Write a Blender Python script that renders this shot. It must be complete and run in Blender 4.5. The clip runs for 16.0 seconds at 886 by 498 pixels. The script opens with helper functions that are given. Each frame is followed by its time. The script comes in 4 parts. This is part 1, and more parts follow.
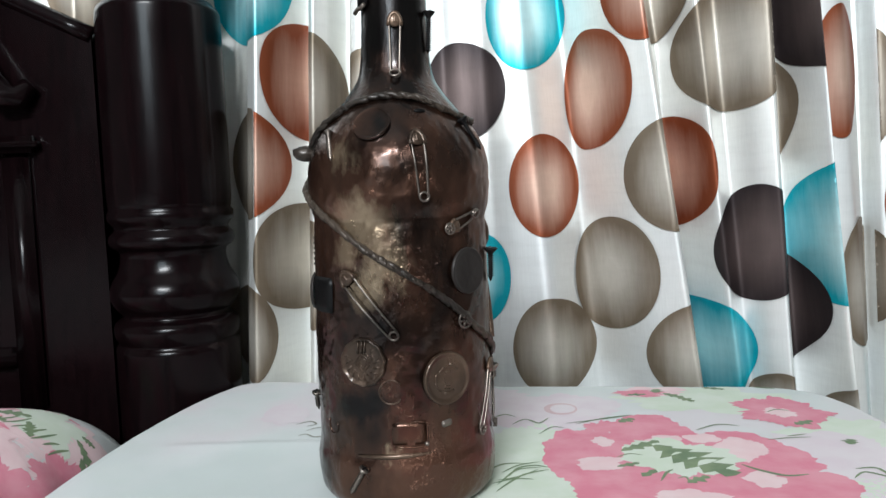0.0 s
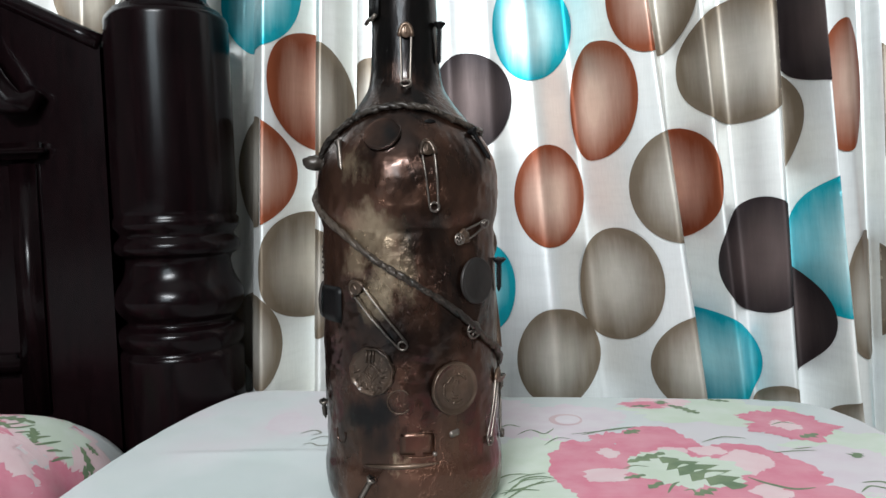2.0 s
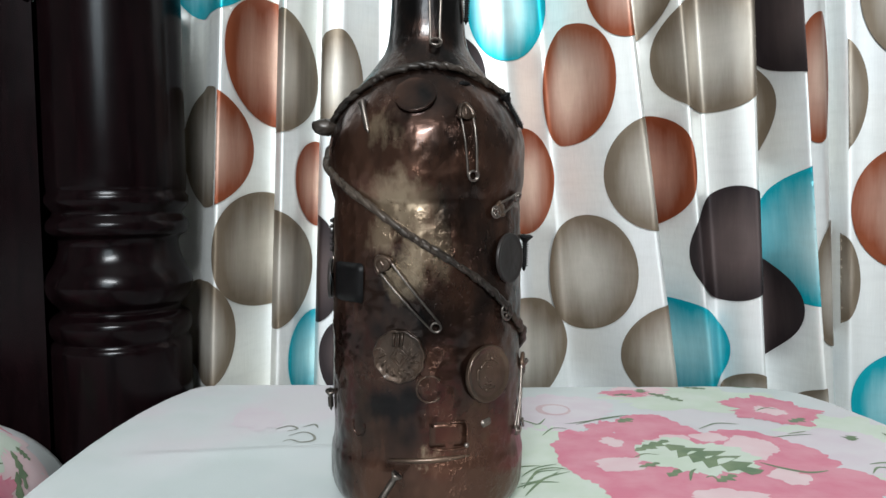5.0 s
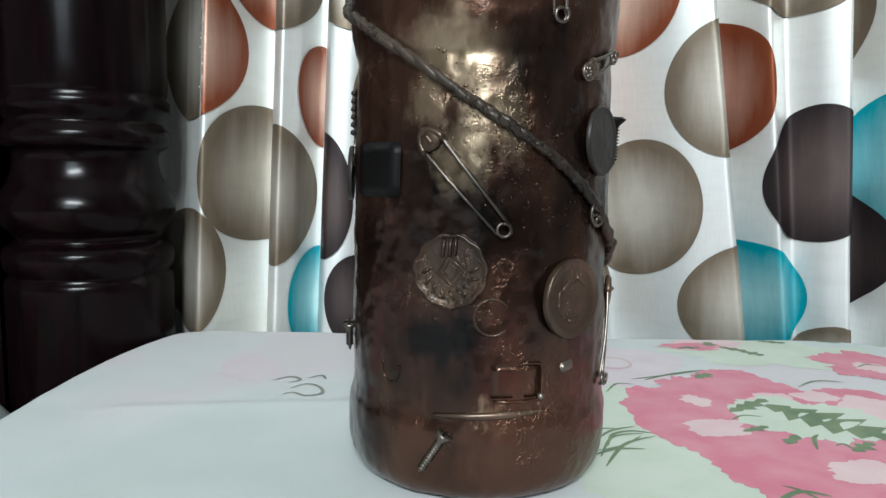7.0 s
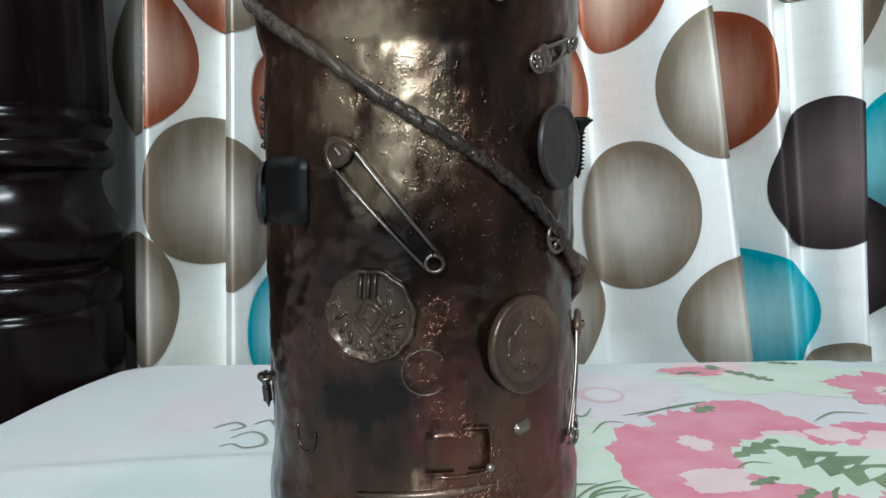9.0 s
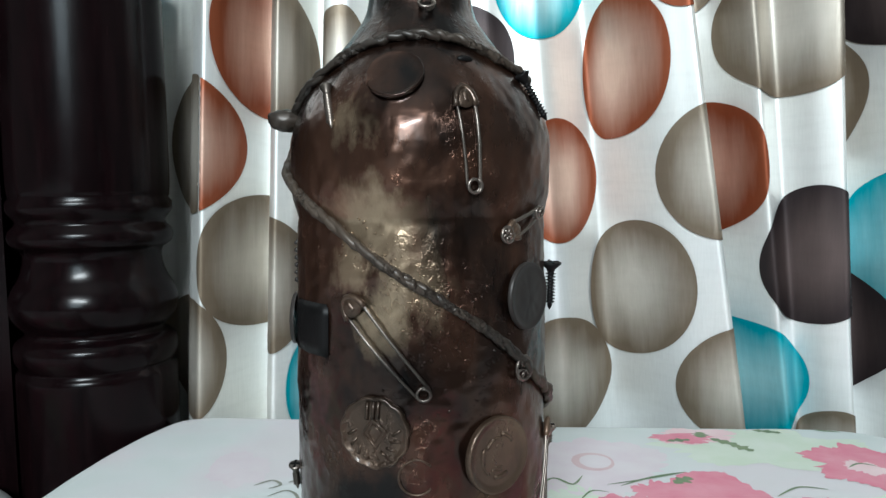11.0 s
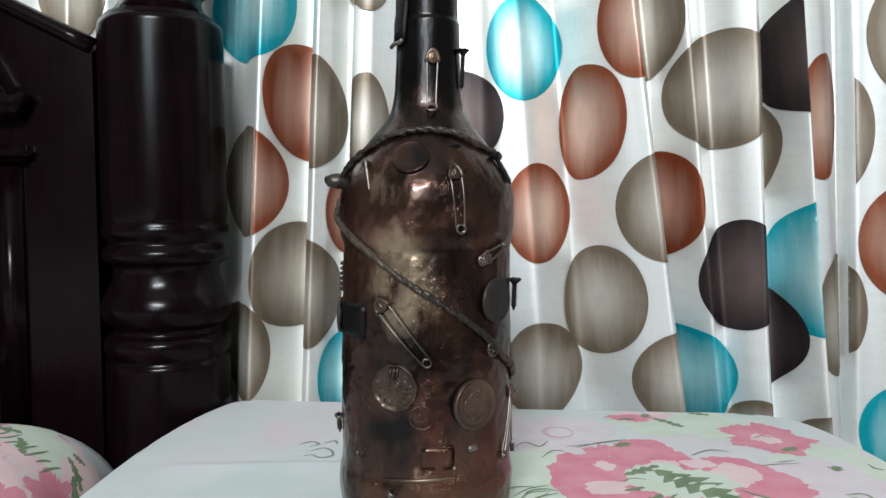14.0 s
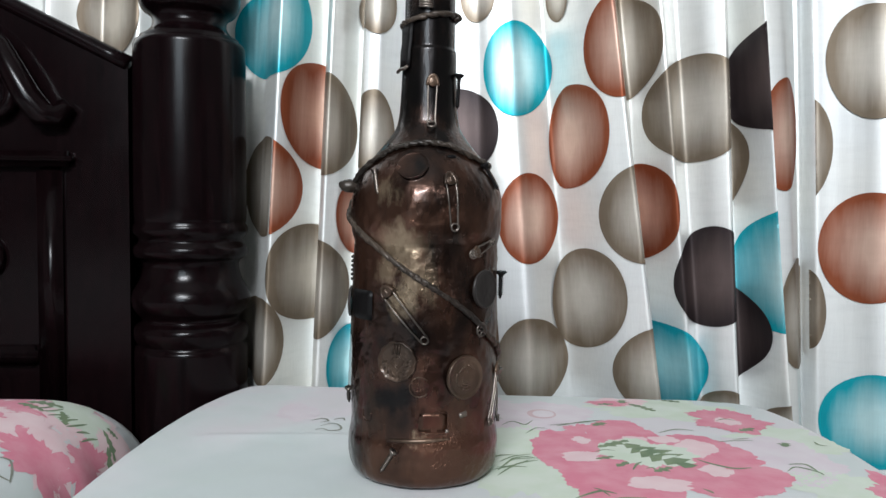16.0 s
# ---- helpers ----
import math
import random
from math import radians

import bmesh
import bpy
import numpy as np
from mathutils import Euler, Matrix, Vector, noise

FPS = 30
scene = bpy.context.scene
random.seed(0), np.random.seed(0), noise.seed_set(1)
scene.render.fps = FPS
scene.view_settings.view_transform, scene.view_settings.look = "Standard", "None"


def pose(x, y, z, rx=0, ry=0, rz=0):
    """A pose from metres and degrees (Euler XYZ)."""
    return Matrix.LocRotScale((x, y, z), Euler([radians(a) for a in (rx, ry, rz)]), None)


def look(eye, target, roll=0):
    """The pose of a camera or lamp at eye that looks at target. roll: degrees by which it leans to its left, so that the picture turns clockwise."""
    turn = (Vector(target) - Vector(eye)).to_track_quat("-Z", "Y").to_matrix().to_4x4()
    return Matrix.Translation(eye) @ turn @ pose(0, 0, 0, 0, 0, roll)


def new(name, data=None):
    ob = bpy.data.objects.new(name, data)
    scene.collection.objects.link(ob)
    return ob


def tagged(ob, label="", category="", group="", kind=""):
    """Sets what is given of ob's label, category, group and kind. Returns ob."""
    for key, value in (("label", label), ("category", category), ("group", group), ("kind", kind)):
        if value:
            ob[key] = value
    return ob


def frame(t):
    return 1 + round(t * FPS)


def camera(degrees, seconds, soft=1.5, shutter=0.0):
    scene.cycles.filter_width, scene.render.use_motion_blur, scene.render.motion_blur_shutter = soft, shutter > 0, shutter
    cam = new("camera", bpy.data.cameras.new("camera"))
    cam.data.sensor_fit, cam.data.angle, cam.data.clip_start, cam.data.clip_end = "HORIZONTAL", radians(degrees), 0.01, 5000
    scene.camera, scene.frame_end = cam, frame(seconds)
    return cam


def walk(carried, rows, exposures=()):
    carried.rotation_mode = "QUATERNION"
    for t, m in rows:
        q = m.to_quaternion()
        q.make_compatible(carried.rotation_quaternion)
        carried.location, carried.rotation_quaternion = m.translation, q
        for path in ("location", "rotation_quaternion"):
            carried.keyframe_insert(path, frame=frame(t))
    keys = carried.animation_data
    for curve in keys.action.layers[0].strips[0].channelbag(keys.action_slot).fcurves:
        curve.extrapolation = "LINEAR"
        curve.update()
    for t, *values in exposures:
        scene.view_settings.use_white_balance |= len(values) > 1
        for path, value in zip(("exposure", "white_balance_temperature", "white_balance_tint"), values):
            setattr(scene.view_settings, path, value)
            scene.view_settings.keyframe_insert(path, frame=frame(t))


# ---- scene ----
cam = camera(61.2, 16.0)
PATH = [
    (0, (0.064, 0.031, 0.786), (-0.026, 2.023, 0.64), -2.3),
    (0.5, (0.065, 0.03, 0.787), (-0.025, 2.023, 0.652), -2.2),
    (1, (0.063, 0.029, 0.787), (-0.028, 2.022, 0.659), -2.1),
    (1.5, (0.061, 0.03, 0.787), (-0.029, 2.024, 0.663), -1.9),
    (2, (0.059, 0.03, 0.787), (-0.029, 2.024, 0.664), -1.8),
    (2.5, (0.058, 0.031, 0.785), (-0.021, 2.025, 0.653), -1.8),
    (3, (0.059, 0.032, 0.784), (-0.022, 2.026, 0.653), -1.7),
    (5.5, (-0.027, 0.079, 0.771), (0.22, 2.059, 0.639), 0.1),
    (6, (-0.034, 0.1, 0.765), (0.221, 2.079, 0.624), 0.6),
    (6.5, (-0.032, 0.13, 0.749), (0.2, 2.108, 0.573), 0.5),
    (7, (-0.025, 0.163, 0.735), (0.185, 2.141, 0.525), 0.4),
    (7.5, (-0.018, 0.177, 0.729), (0.177, 2.156, 0.516), -0.2),
    (8, (-0.011, 0.194, 0.727), (0.187, 2.172, 0.507), -0.6),
    (8.5, (-0.003, 0.204, 0.729), (0.191, 2.183, 0.513), -1.0),
    (9, (0.005, 0.211, 0.738), (0.189, 2.193, 0.545), -1.3),
    (9.5, (0.012, 0.208, 0.75), (0.183, 2.192, 0.57), -1.6),
    (10, (0.019, 0.195, 0.764), (0.12, 2.186, 0.601), -1.7),
    (12.5, (0.018, 0.088, 0.794), (0.09, 2.081, 0.649), -0.5),
    (13, (0.018, 0.064, 0.795), (0.099, 2.059, 0.679), -0.5),
    (13.5, (0.017, 0.038, 0.796), (0.078, 2.034, 0.692), -0.7),
    (14, (0.019, 0.018, 0.797), (0.072, 2.014, 0.683), -0.3),
    (14.5, (0.018, -0.004, 0.795), (0.074, 1.993, 0.69), -0.0),
    (15, (0.019, -0.032, 0.795), (0.067, 1.965, 0.699), -0.0),
    (15.5, (0.02, -0.039, 0.791), (0.049, 1.958, 0.684), 0.3),
    (16, (0.021, -0.053, 0.792), (0.067, 1.944, 0.704), 0.4),
]
walk(cam, [(t, look(eye, target, roll)) for t, eye, target, roll in PATH],
     exposures=[(0.0, 0.14, 6350, 12), (3.0, 0.14, 6350, 12), (6.0, 0.08, 6350, 10), (7.0, 0.06, 6250, 8), (8.5, 0.14, 6000, 6), (10.0, 0.18, 6000, 6), (12.5, 0.08, 6350, 9), (14.0, 0.03, 6350, 11), (16.0, -0.03, 6350, 14)])

# ---- world and lamps ----
world = bpy.data.worlds.new("room_world")
scene.world = world
world.use_nodes = True
world.node_tree.nodes["Background"].inputs[0].default_value = (0.75, 0.85, 1.0, 1)
world.node_tree.nodes["Background"].inputs[1].default_value = 0.3


def area_lamp(name, eye, target, sx, sy, watts, colour):
    data = bpy.data.lights.new(name, "AREA")
    data.shape, data.size, data.size_y = "RECTANGLE", sx, sy
    data.energy, data.color = watts, colour
    ob = new(name, data)
    ob.matrix_world = look(eye, target)
    return ob


# daylight through the opening in the south wall, and a tube lamp high up
WIN = (-0.75, -0.10, 1.25, 1.95)
area_lamp("window_daylight", ((WIN[0] + WIN[1]) / 2, -1.76, (WIN[2] + WIN[3]) / 2), ((WIN[0] + WIN[1]) / 2, 0.5, 0.9), WIN[1] - WIN[0], WIN[3] - WIN[2], 16, (0.80, 0.95, 1.0))
area_lamp("tube_lamp_glow", (-0.26, -1.60, 1.98), (0.18, 0.6, 0.85), 0.80, 0.06, 61, (0.94, 0.985, 0.99))

# ---- materials ----


class Nodes:
    """A small wrapper for building node materials."""

    def __init__(self, name):
        self.mat = bpy.data.materials.new(name)
        self.mat.use_nodes = True
        self.tree = self.mat.node_tree
        self.bsdf = self.tree.nodes["Principled BSDF"]
        self.coord = self.tree.nodes.new("ShaderNodeTexCoord")

    def add(self, kind, **inputs):
        n = self.tree.nodes.new(kind)
        for k, v in inputs.items():
            self.put(n.inputs[k.replace("_", " ")], v)
        return n

    def put(self, socket, v):
        if isinstance(v, bpy.types.NodeSocket):
            self.tree.links.new(v, socket)
        else:
            socket.default_value = v

    def mapped(self, scale=(1, 1, 1), space="Object"):
        return self.add("ShaderNodeMapping", Vector=self.coord.outputs[space], Scale=scale).outputs[0]

    def noise(self, scale, detail=4.0, rough=0.55, vector=None, stretch=(1, 1, 1), space="Object"):
        return self.add("ShaderNodeTexNoise", Vector=vector or self.mapped(stretch, space), Scale=scale, Detail=detail, Roughness=rough).outputs[0]

    def ramp(self, fac, *stops):
        n = self.add("ShaderNodeValToRGB", Fac=fac)
        while len(n.color_ramp.elements) < len(stops):
            n.color_ramp.elements.new(0.5)
        for e, (p, c) in zip(n.color_ramp.elements, stops):
            e.position, e.color = p, (*c, 1)
        return n.outputs[0]

    def mix(self, fac, a, b, kind="MIX"):
        n = self.tree.nodes.new("ShaderNodeMix")
        n.data_type, n.blend_type = "RGBA", kind
        for sock, v in ((n.inputs[0], fac), (n.inputs[6], a), (n.inputs[7], b)):
            self.put(sock, v if not isinstance(v, tuple) or len(v) == 4 else (*v, 1))
        return n.outputs[2]

    def span(self, v, a, b, c=0.0, d=1.0):
        n = self.add("ShaderNodeMapRange", Value=v)
        for i, q in enumerate((a, b, c, d)):
            n.inputs[1 + i].default_value = q
        return n.outputs[0]

    def math(self, op, a, b=0.0):
        n = self.tree.nodes.new("ShaderNodeMath")
        n.operation = op
        self.put(n.inputs[0], a)
        self.put(n.inputs[1], b)
        return n.outputs[0]

    def bump(self, height, strength=0.3, distance=0.001, normal=None):
        n = self.add("ShaderNodeBump", Height=height, Strength=strength, Distance=distance)
        if normal:
            self.put(n.inputs["Normal"], normal)
        return n.outputs[0]

    def done(self, colour=None, rough=None, metal=None, normal=None, **more):
        if isinstance(colour, tuple) and len(colour) == 3:
            colour = (*colour, 1)
        for key, v in (("Base Color", colour), ("Roughness", rough), ("Metallic", metal), ("Normal", normal)):
            if v is not None:
                self.put(self.bsdf.inputs[key], v)
        for key, v in more.items():
            self.put(self.bsdf.inputs[key.replace("_", " ")], v)
        return self.mat


def satin(name, rim=None, core=None):
    """Shiny curtain satin. With rim and core it is a printed dot, paler at its heart."""
    n = Nodes(name)
    threads = n.noise(60, 3, 0.6, stretch=(14, 14, 0.6))
    slubs = n.noise(26, 4, 0.65, stretch=(1, 1, 6))
    stain = n.noise(5, 3)
    weave = n.noise(700, 2, 0.5)
    if rim:
        sep = n.add("ShaderNodeSeparateXYZ", Vector=n.coord.outputs["UV"])
        soft = n.math("ADD", sep.outputs[0], n.math("MULTIPLY", n.math("SUBTRACT", n.noise(26, 4, 0.6, stretch=(1.6, 1.6, 0.22)), 0.5), 0.75))
        colour = n.mix(n.span(soft, 0.22, 0.92), core, rim)
    else:
        colour = n.mix(n.span(stain, 0.35, 0.65), (0.80, 0.82, 0.82), (0.88, 0.87, 0.82))
    colour = n.mix(n.span(threads, 0.35, 0.8, 0.0, 0.10), colour, (0.35, 0.34, 0.32), "MULTIPLY")
    colour = n.mix(n.span(slubs, 0.45, 0.8, 0.0, 0.10), colour, (0.35, 0.34, 0.32), "MULTIPLY")
    relief = n.math("ADD", n.math("MULTIPLY", threads, 0.6), n.math("MULTIPLY", weave, 0.4))
    return n.done(colour, n.span(threads, 0.3, 0.7, 0.44, 0.52), 0.62, n.bump(relief, 0.12, 0.0005), Specular_IOR_Level=0.55)


def dark_wood():
    n = Nodes("dark_polished_wood")
    grain = n.noise(30, 5, 0.6, stretch=(6, 6, 0.7))
    blotch = n.noise(12, 3)
    colour = n.mix(n.span(grain, 0.35, 0.7), (0.0024, 0.0011, 0.0014), (0.0058, 0.0022, 0.0027))
    rough = n.span(blotch, 0.3, 0.7, 0.17, 0.27)
    return n.done(colour, rough, 0.0, n.bump(grain, 0.03, 0.0006), Specular_IOR_Level=0.13)


def cloth():
    n = Nodes("cotton_print_ground")
    big = n.noise(7, 3)
    small = n.noise(24, 3)
    weave = n.noise(900, 2)
    colour = n.ramp(big, (0.38, (0.49, 0.535, 0.525)), (0.52, (0.55, 0.57, 0.57)), (0.64, (0.58, 0.54, 0.56)))
    colour = n.mix(n.span(small, 0.45, 0.75, 0.0, 0.15), colour, (0.48, 0.58, 0.49))
    return n.done(colour, 0.85, 0.0, n.bump(n.math("ADD", n.math("MULTIPLY", weave, 0.35), small), 0.25, 0.0012), Sheen_Weight=0.1)


def print_ink(name, a, b, scale=45):
    n = Nodes(name)
    v = n.noise(scale, 3, stretch=(1, 1, 1))
    weave = n.noise(900, 2)
    return n.done(n.mix(n.span(v, 0.35, 0.65), a, b), 0.85, 0.0, n.bump(weave, 0.1, 0.0006), Sheen_Weight=0.1)


def bronze(name, lo, hi, gloss=(0.30, 0.52), metal=0.55, relief=0.5, crust=0.0, coat=0.1, spec=0.5, smears=(), sheens=()):
    """Dark paint with bronze rubbed over the high spots; crust: how far gritty clay stands out in patches."""
    n = Nodes(name)
    patch = n.noise(13, 3, 0.5)
    fine = n.noise(240, 5, 0.65)
    brushed = n.noise(75, 4, 0.6, stretch=(1, 1, 0.4))
    mask = n.math("ADD", n.math("MULTIPLY", patch, 0.7), n.math("MULTIPLY", brushed, 0.3))
    colour = n.mix(n.span(mask, 0.36, 0.56), lo, hi)
    colour = n.mix(n.span(fine, 0.62, 0.80, 0.0, 0.08), colour, tuple(min(1.0, 1.9 * c + 0.02) for c in hi))
    ragged = n.math("MULTIPLY", n.math("SUBTRACT", n.noise(130, 4, 0.65, stretch=(1, 1, 0.5)), 0.5), 0.026)

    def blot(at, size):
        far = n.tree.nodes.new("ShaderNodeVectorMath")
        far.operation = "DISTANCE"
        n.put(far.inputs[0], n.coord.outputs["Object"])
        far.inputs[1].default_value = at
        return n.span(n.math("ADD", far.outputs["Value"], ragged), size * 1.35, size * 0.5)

    # pale blots put the lamp's sheen into the base colour
    for at, size in sheens:
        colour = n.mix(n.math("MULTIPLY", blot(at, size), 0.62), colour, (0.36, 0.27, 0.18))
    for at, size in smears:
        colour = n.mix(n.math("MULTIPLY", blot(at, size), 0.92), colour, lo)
    height = n.math("ADD", n.math("MULTIPLY", fine, 0.16), n.math("MULTIPLY", brushed, 0.3))
    rough = n.span(mask, 0.38, 0.62, gloss[0], gloss[1])
    if crust:
        where = n.span(n.noise(26, 3, 0.6), 0.52, 0.64)
        grit = n.math("MULTIPLY", n.span(n.noise(430, 3, 0.6), 0.52, 0.62), n.span(n.noise(140, 3, 0.6), 0.42, 0.52))
        flake = n.span(n.noise(210, 5, 0.75, stretch=(1, 1, 0.55)), 0.52, 0.62)
        height = n.math("ADD", height, n.math("MULTIPLY", n.math("ADD", grit, n.math("MULTIPLY", flake, 0.5)), n.math("MULTIPLY", where, crust)))
    return n.done(colour, rough, metal, n.bump(height, relief, 0.0013), Coat_Weight=coat, Coat_Roughness=0.16, Specular_IOR_Level=spec)


def plaster(name, colour):
    n = Nodes(name)
    v = n.noise(3, 4)
    f = n.noise(90, 3)
    return n.done(n.mix(n.span(v, 0.3, 0.7), colour, tuple(c * 0.93 for c in colour)), 0.8, 0.0, n.bump(f, 0.1, 0.002))


SATIN = satin("cream_satin")
DOT_MATS = {
    "cyan": satin("turquoise_dot", (0.0, 0.36, 0.44), (0.56, 0.80, 0.82)),
    "terra": satin("terracotta_dot", (0.26, 0.065, 0.025), (0.64, 0.43, 0.34)),
    "grey": satin("taupe_dot", (0.20, 0.155, 0.110), (0.58, 0.535, 0.47)),
    "dark": satin("aubergine_dot", (0.030, 0.021, 0.022), (0.13, 0.095, 0.09)),
}
WOOD = dark_wood()
CLOTH = cloth()
PINK = print_ink("rose_ink", (0.58, 0.17, 0.24), (0.62, 0.25, 0.31))
PALE_PINK = print_ink("pale_rose_ink", (0.66, 0.46, 0.48), (0.68, 0.52, 0.53))
PALE_GREEN = print_ink("pale_green_ink", (0.51, 0.58, 0.47), (0.56, 0.61, 0.53))
GREEN = print_ink("leaf_green_ink", (0.10, 0.16, 0.08), (0.17, 0.23, 0.12))
LINE = print_ink("grey_line_ink", (0.16, 0.17, 0.13), (0.24, 0.24, 0.20))
LILAC = print_ink("faded_lilac_ink", (0.58, 0.50, 0.54), (0.60, 0.55, 0.57))


def round_spot(theta, r, z):
    return (r * math.sin(math.radians(theta)), -r * math.cos(math.radians(theta)), z)


# where black paint was smeared, and where a sheen of light is painted in
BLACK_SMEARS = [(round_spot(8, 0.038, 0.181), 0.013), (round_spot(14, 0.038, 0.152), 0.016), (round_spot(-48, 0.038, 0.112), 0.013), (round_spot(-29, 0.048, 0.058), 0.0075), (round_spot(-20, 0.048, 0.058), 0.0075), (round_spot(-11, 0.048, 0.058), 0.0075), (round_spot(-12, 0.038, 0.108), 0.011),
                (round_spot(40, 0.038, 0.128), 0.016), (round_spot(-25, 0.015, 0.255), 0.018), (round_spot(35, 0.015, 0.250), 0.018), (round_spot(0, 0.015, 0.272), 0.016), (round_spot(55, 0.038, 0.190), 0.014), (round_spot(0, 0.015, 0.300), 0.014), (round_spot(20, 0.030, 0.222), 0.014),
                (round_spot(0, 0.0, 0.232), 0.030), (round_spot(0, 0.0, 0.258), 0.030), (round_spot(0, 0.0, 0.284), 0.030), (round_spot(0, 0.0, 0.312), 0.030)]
# spots of lamp glow painted on the body, shoulder and lip
PAINTED_SHEEN = [(round_spot(-13, 0.044, 0.149), 0.013), (round_spot(-24, 0.044, 0.156), 0.012), (round_spot(-6, 0.046, 0.130), 0.011), (round_spot(-16, 0.046, 0.118), 0.010), (round_spot(-28, 0.044, 0.186), 0.008), (round_spot(-30, 0.046, 0.138), 0.008), (round_spot(-4, 0.0485, 0.0325), 0.004)]
BODY = bronze("bronze_painted_body", (0.006, 0.005, 0.005), (0.104, 0.049, 0.031), (0.22, 0.36), 0.84, 0.5, 0.5, 0.28, 0.4, smears=BLACK_SMEARS, sheens=PAINTED_SHEEN)
TRIM = bronze("bronze_painted_trim", (0.018, 0.012, 0.009), (0.135, 0.086, 0.058), (0.30, 0.46), 0.7, 0.7, 0.4, 0.2)
ROPE = bronze("bronze_painted_rope", (0.006, 0.005, 0.0045), (0.060, 0.043, 0.031), (0.40, 0.58), 0.4, 1.0, 2.4, 0.1)
BLACK = bronze("black_lacquer", (0.002, 0.002, 0.0022), (0.006, 0.0055, 0.0055), (0.34, 0.50), 0.0, 0.35, 0.2, 0.0, 0.12)
DULL = bronze("dull_brown_lacquer", (0.014, 0.012, 0.011), (0.030, 0.025, 0.023), (0.34, 0.46), 0.2, 0.15, 0.0, 0.0, 0.25)
STEEL = bronze("dulled_steel", (0.050, 0.044, 0.040), (0.25, 0.21, 0.18), (0.28, 0.42), 0.9, 0.25, 0.0)
WALL = plaster("cream_wall_paint", (0.21, 0.205, 0.195))
CEIL = plaster("white_ceiling_paint", (0.62, 0.62, 0.60))
FLOOR = plaster("grey_floor_tile", (0.25, 0.24, 0.22))

# ---- mesh helpers ----


def mesh_ob(name, bm, mat, smooth=True):
    me = bpy.data.meshes.new(name)
    bm.normal_update()
    bm.to_mesh(me)
    bm.free()
    if smooth:
        me.shade_smooth()
    me.materials.append(mat)
    return new(name, me)


def part(name, bm, mat, parent, label="", smooth=True):
    ob = mesh_ob(name, bm, mat, smooth)
    ob.parent = parent
    if label:
        tagged(ob, label)
    return ob


def thing(name, at, label, category, group="", kind=""):
    ob = new(name)
    ob.empty_display_size = 0.02
    ob.location = at
    return tagged(ob, label, category, group, kind)


def add_box(bm, x0, x1, y0, y1, z0, z1, bevel=0.0):
    made = bmesh.ops.create_cube(bm, size=1.0, matrix=Matrix.LocRotScale(((x0 + x1) / 2, (y0 + y1) / 2, (z0 + z1) / 2), None, (x1 - x0, y1 - y0, z1 - z0)))
    if bevel:
        edges = list({e for v in made["verts"] for e in v.link_edges})
        bmesh.ops.bevel(bm, geom=edges, offset=bevel, segments=2, affect="EDGES")
    return bm


def box(x0, x1, y0, y1, z0, z1, bevel=0.0):
    return add_box(bmesh.new(), x0, x1, y0, y1, z0, z1, bevel)


def lathe(profile, seg=96, wobble=0.0):
    """A turned body from (z, r) pairs."""
    bm = bmesh.new()
    rings = []
    for z, r in profile:
        ring = []
        for i in range(seg):
            a = 2 * math.pi * i / seg
            rr = r
            if wobble and r > 0.01:
                rr += min(1.0, r / 0.048) ** 2 * wobble * (noise.noise((3.2 * math.cos(a), 3.2 * math.sin(a), z * 45)) + 0.5 * noise.noise((11 * math.cos(a), 11 * math.sin(a), z * 160)) + 0.3 * noise.noise((24 * math.cos(a), 24 * math.sin(a), z * 420)))
            ring.append(bm.verts.new((rr * math.cos(a), rr * math.sin(a), z)))
        rings.append(ring)
    for a, b in zip(rings, rings[1:]):
        for i in range(seg):
            j = (i + 1) % seg
            bm.faces.new((a[i], a[j], b[j], b[i]))
    bm.faces.new(rings[0][::-1])
    bm.faces.new(rings[-1])
    return bm


def refine(profile, step=0.002):
    """Fills a coarse (z, r) profile with soft in-between rings."""
    out = []
    n = len(profile)
    for i in range(n - 1):
        p0, p1, p2, p3 = (profile[max(0, min(n - 1, i + k))] for k in (-1, 0, 1, 2))
        steps = max(1, int(math.hypot(p2[0] - p1[0], p2[1] - p1[1]) / step))
        for s in range(steps):
            t = s / steps
            z = p1[0] + (p2[0] - p1[0]) * t
            m1 = (p2[1] - p0[1]) / max(1e-6, p2[0] - p0[0]) * (p2[0] - p1[0])
            m2 = (p3[1] - p1[1]) / max(1e-6, p3[0] - p1[0]) * (p2[0] - p1[0])
            d = p2[1] - p1[1]
            m1, m2 = (m if m * d > 0 else 0 for m in (m1, m2))
            m1, m2 = (math.copysign(min(abs(m), 3 * abs(d)), m) if m else 0 for m in (m1, m2))
            h = (2 * t**3 - 3 * t**2 + 1) * p1[1] + (t**3 - 2 * t**2 + t) * m1 + (-2 * t**3 + 3 * t**2) * p2[1] + (t**3 - t**2) * m2
            out.append((z, h))
    out.append(profile[-1])
    return out


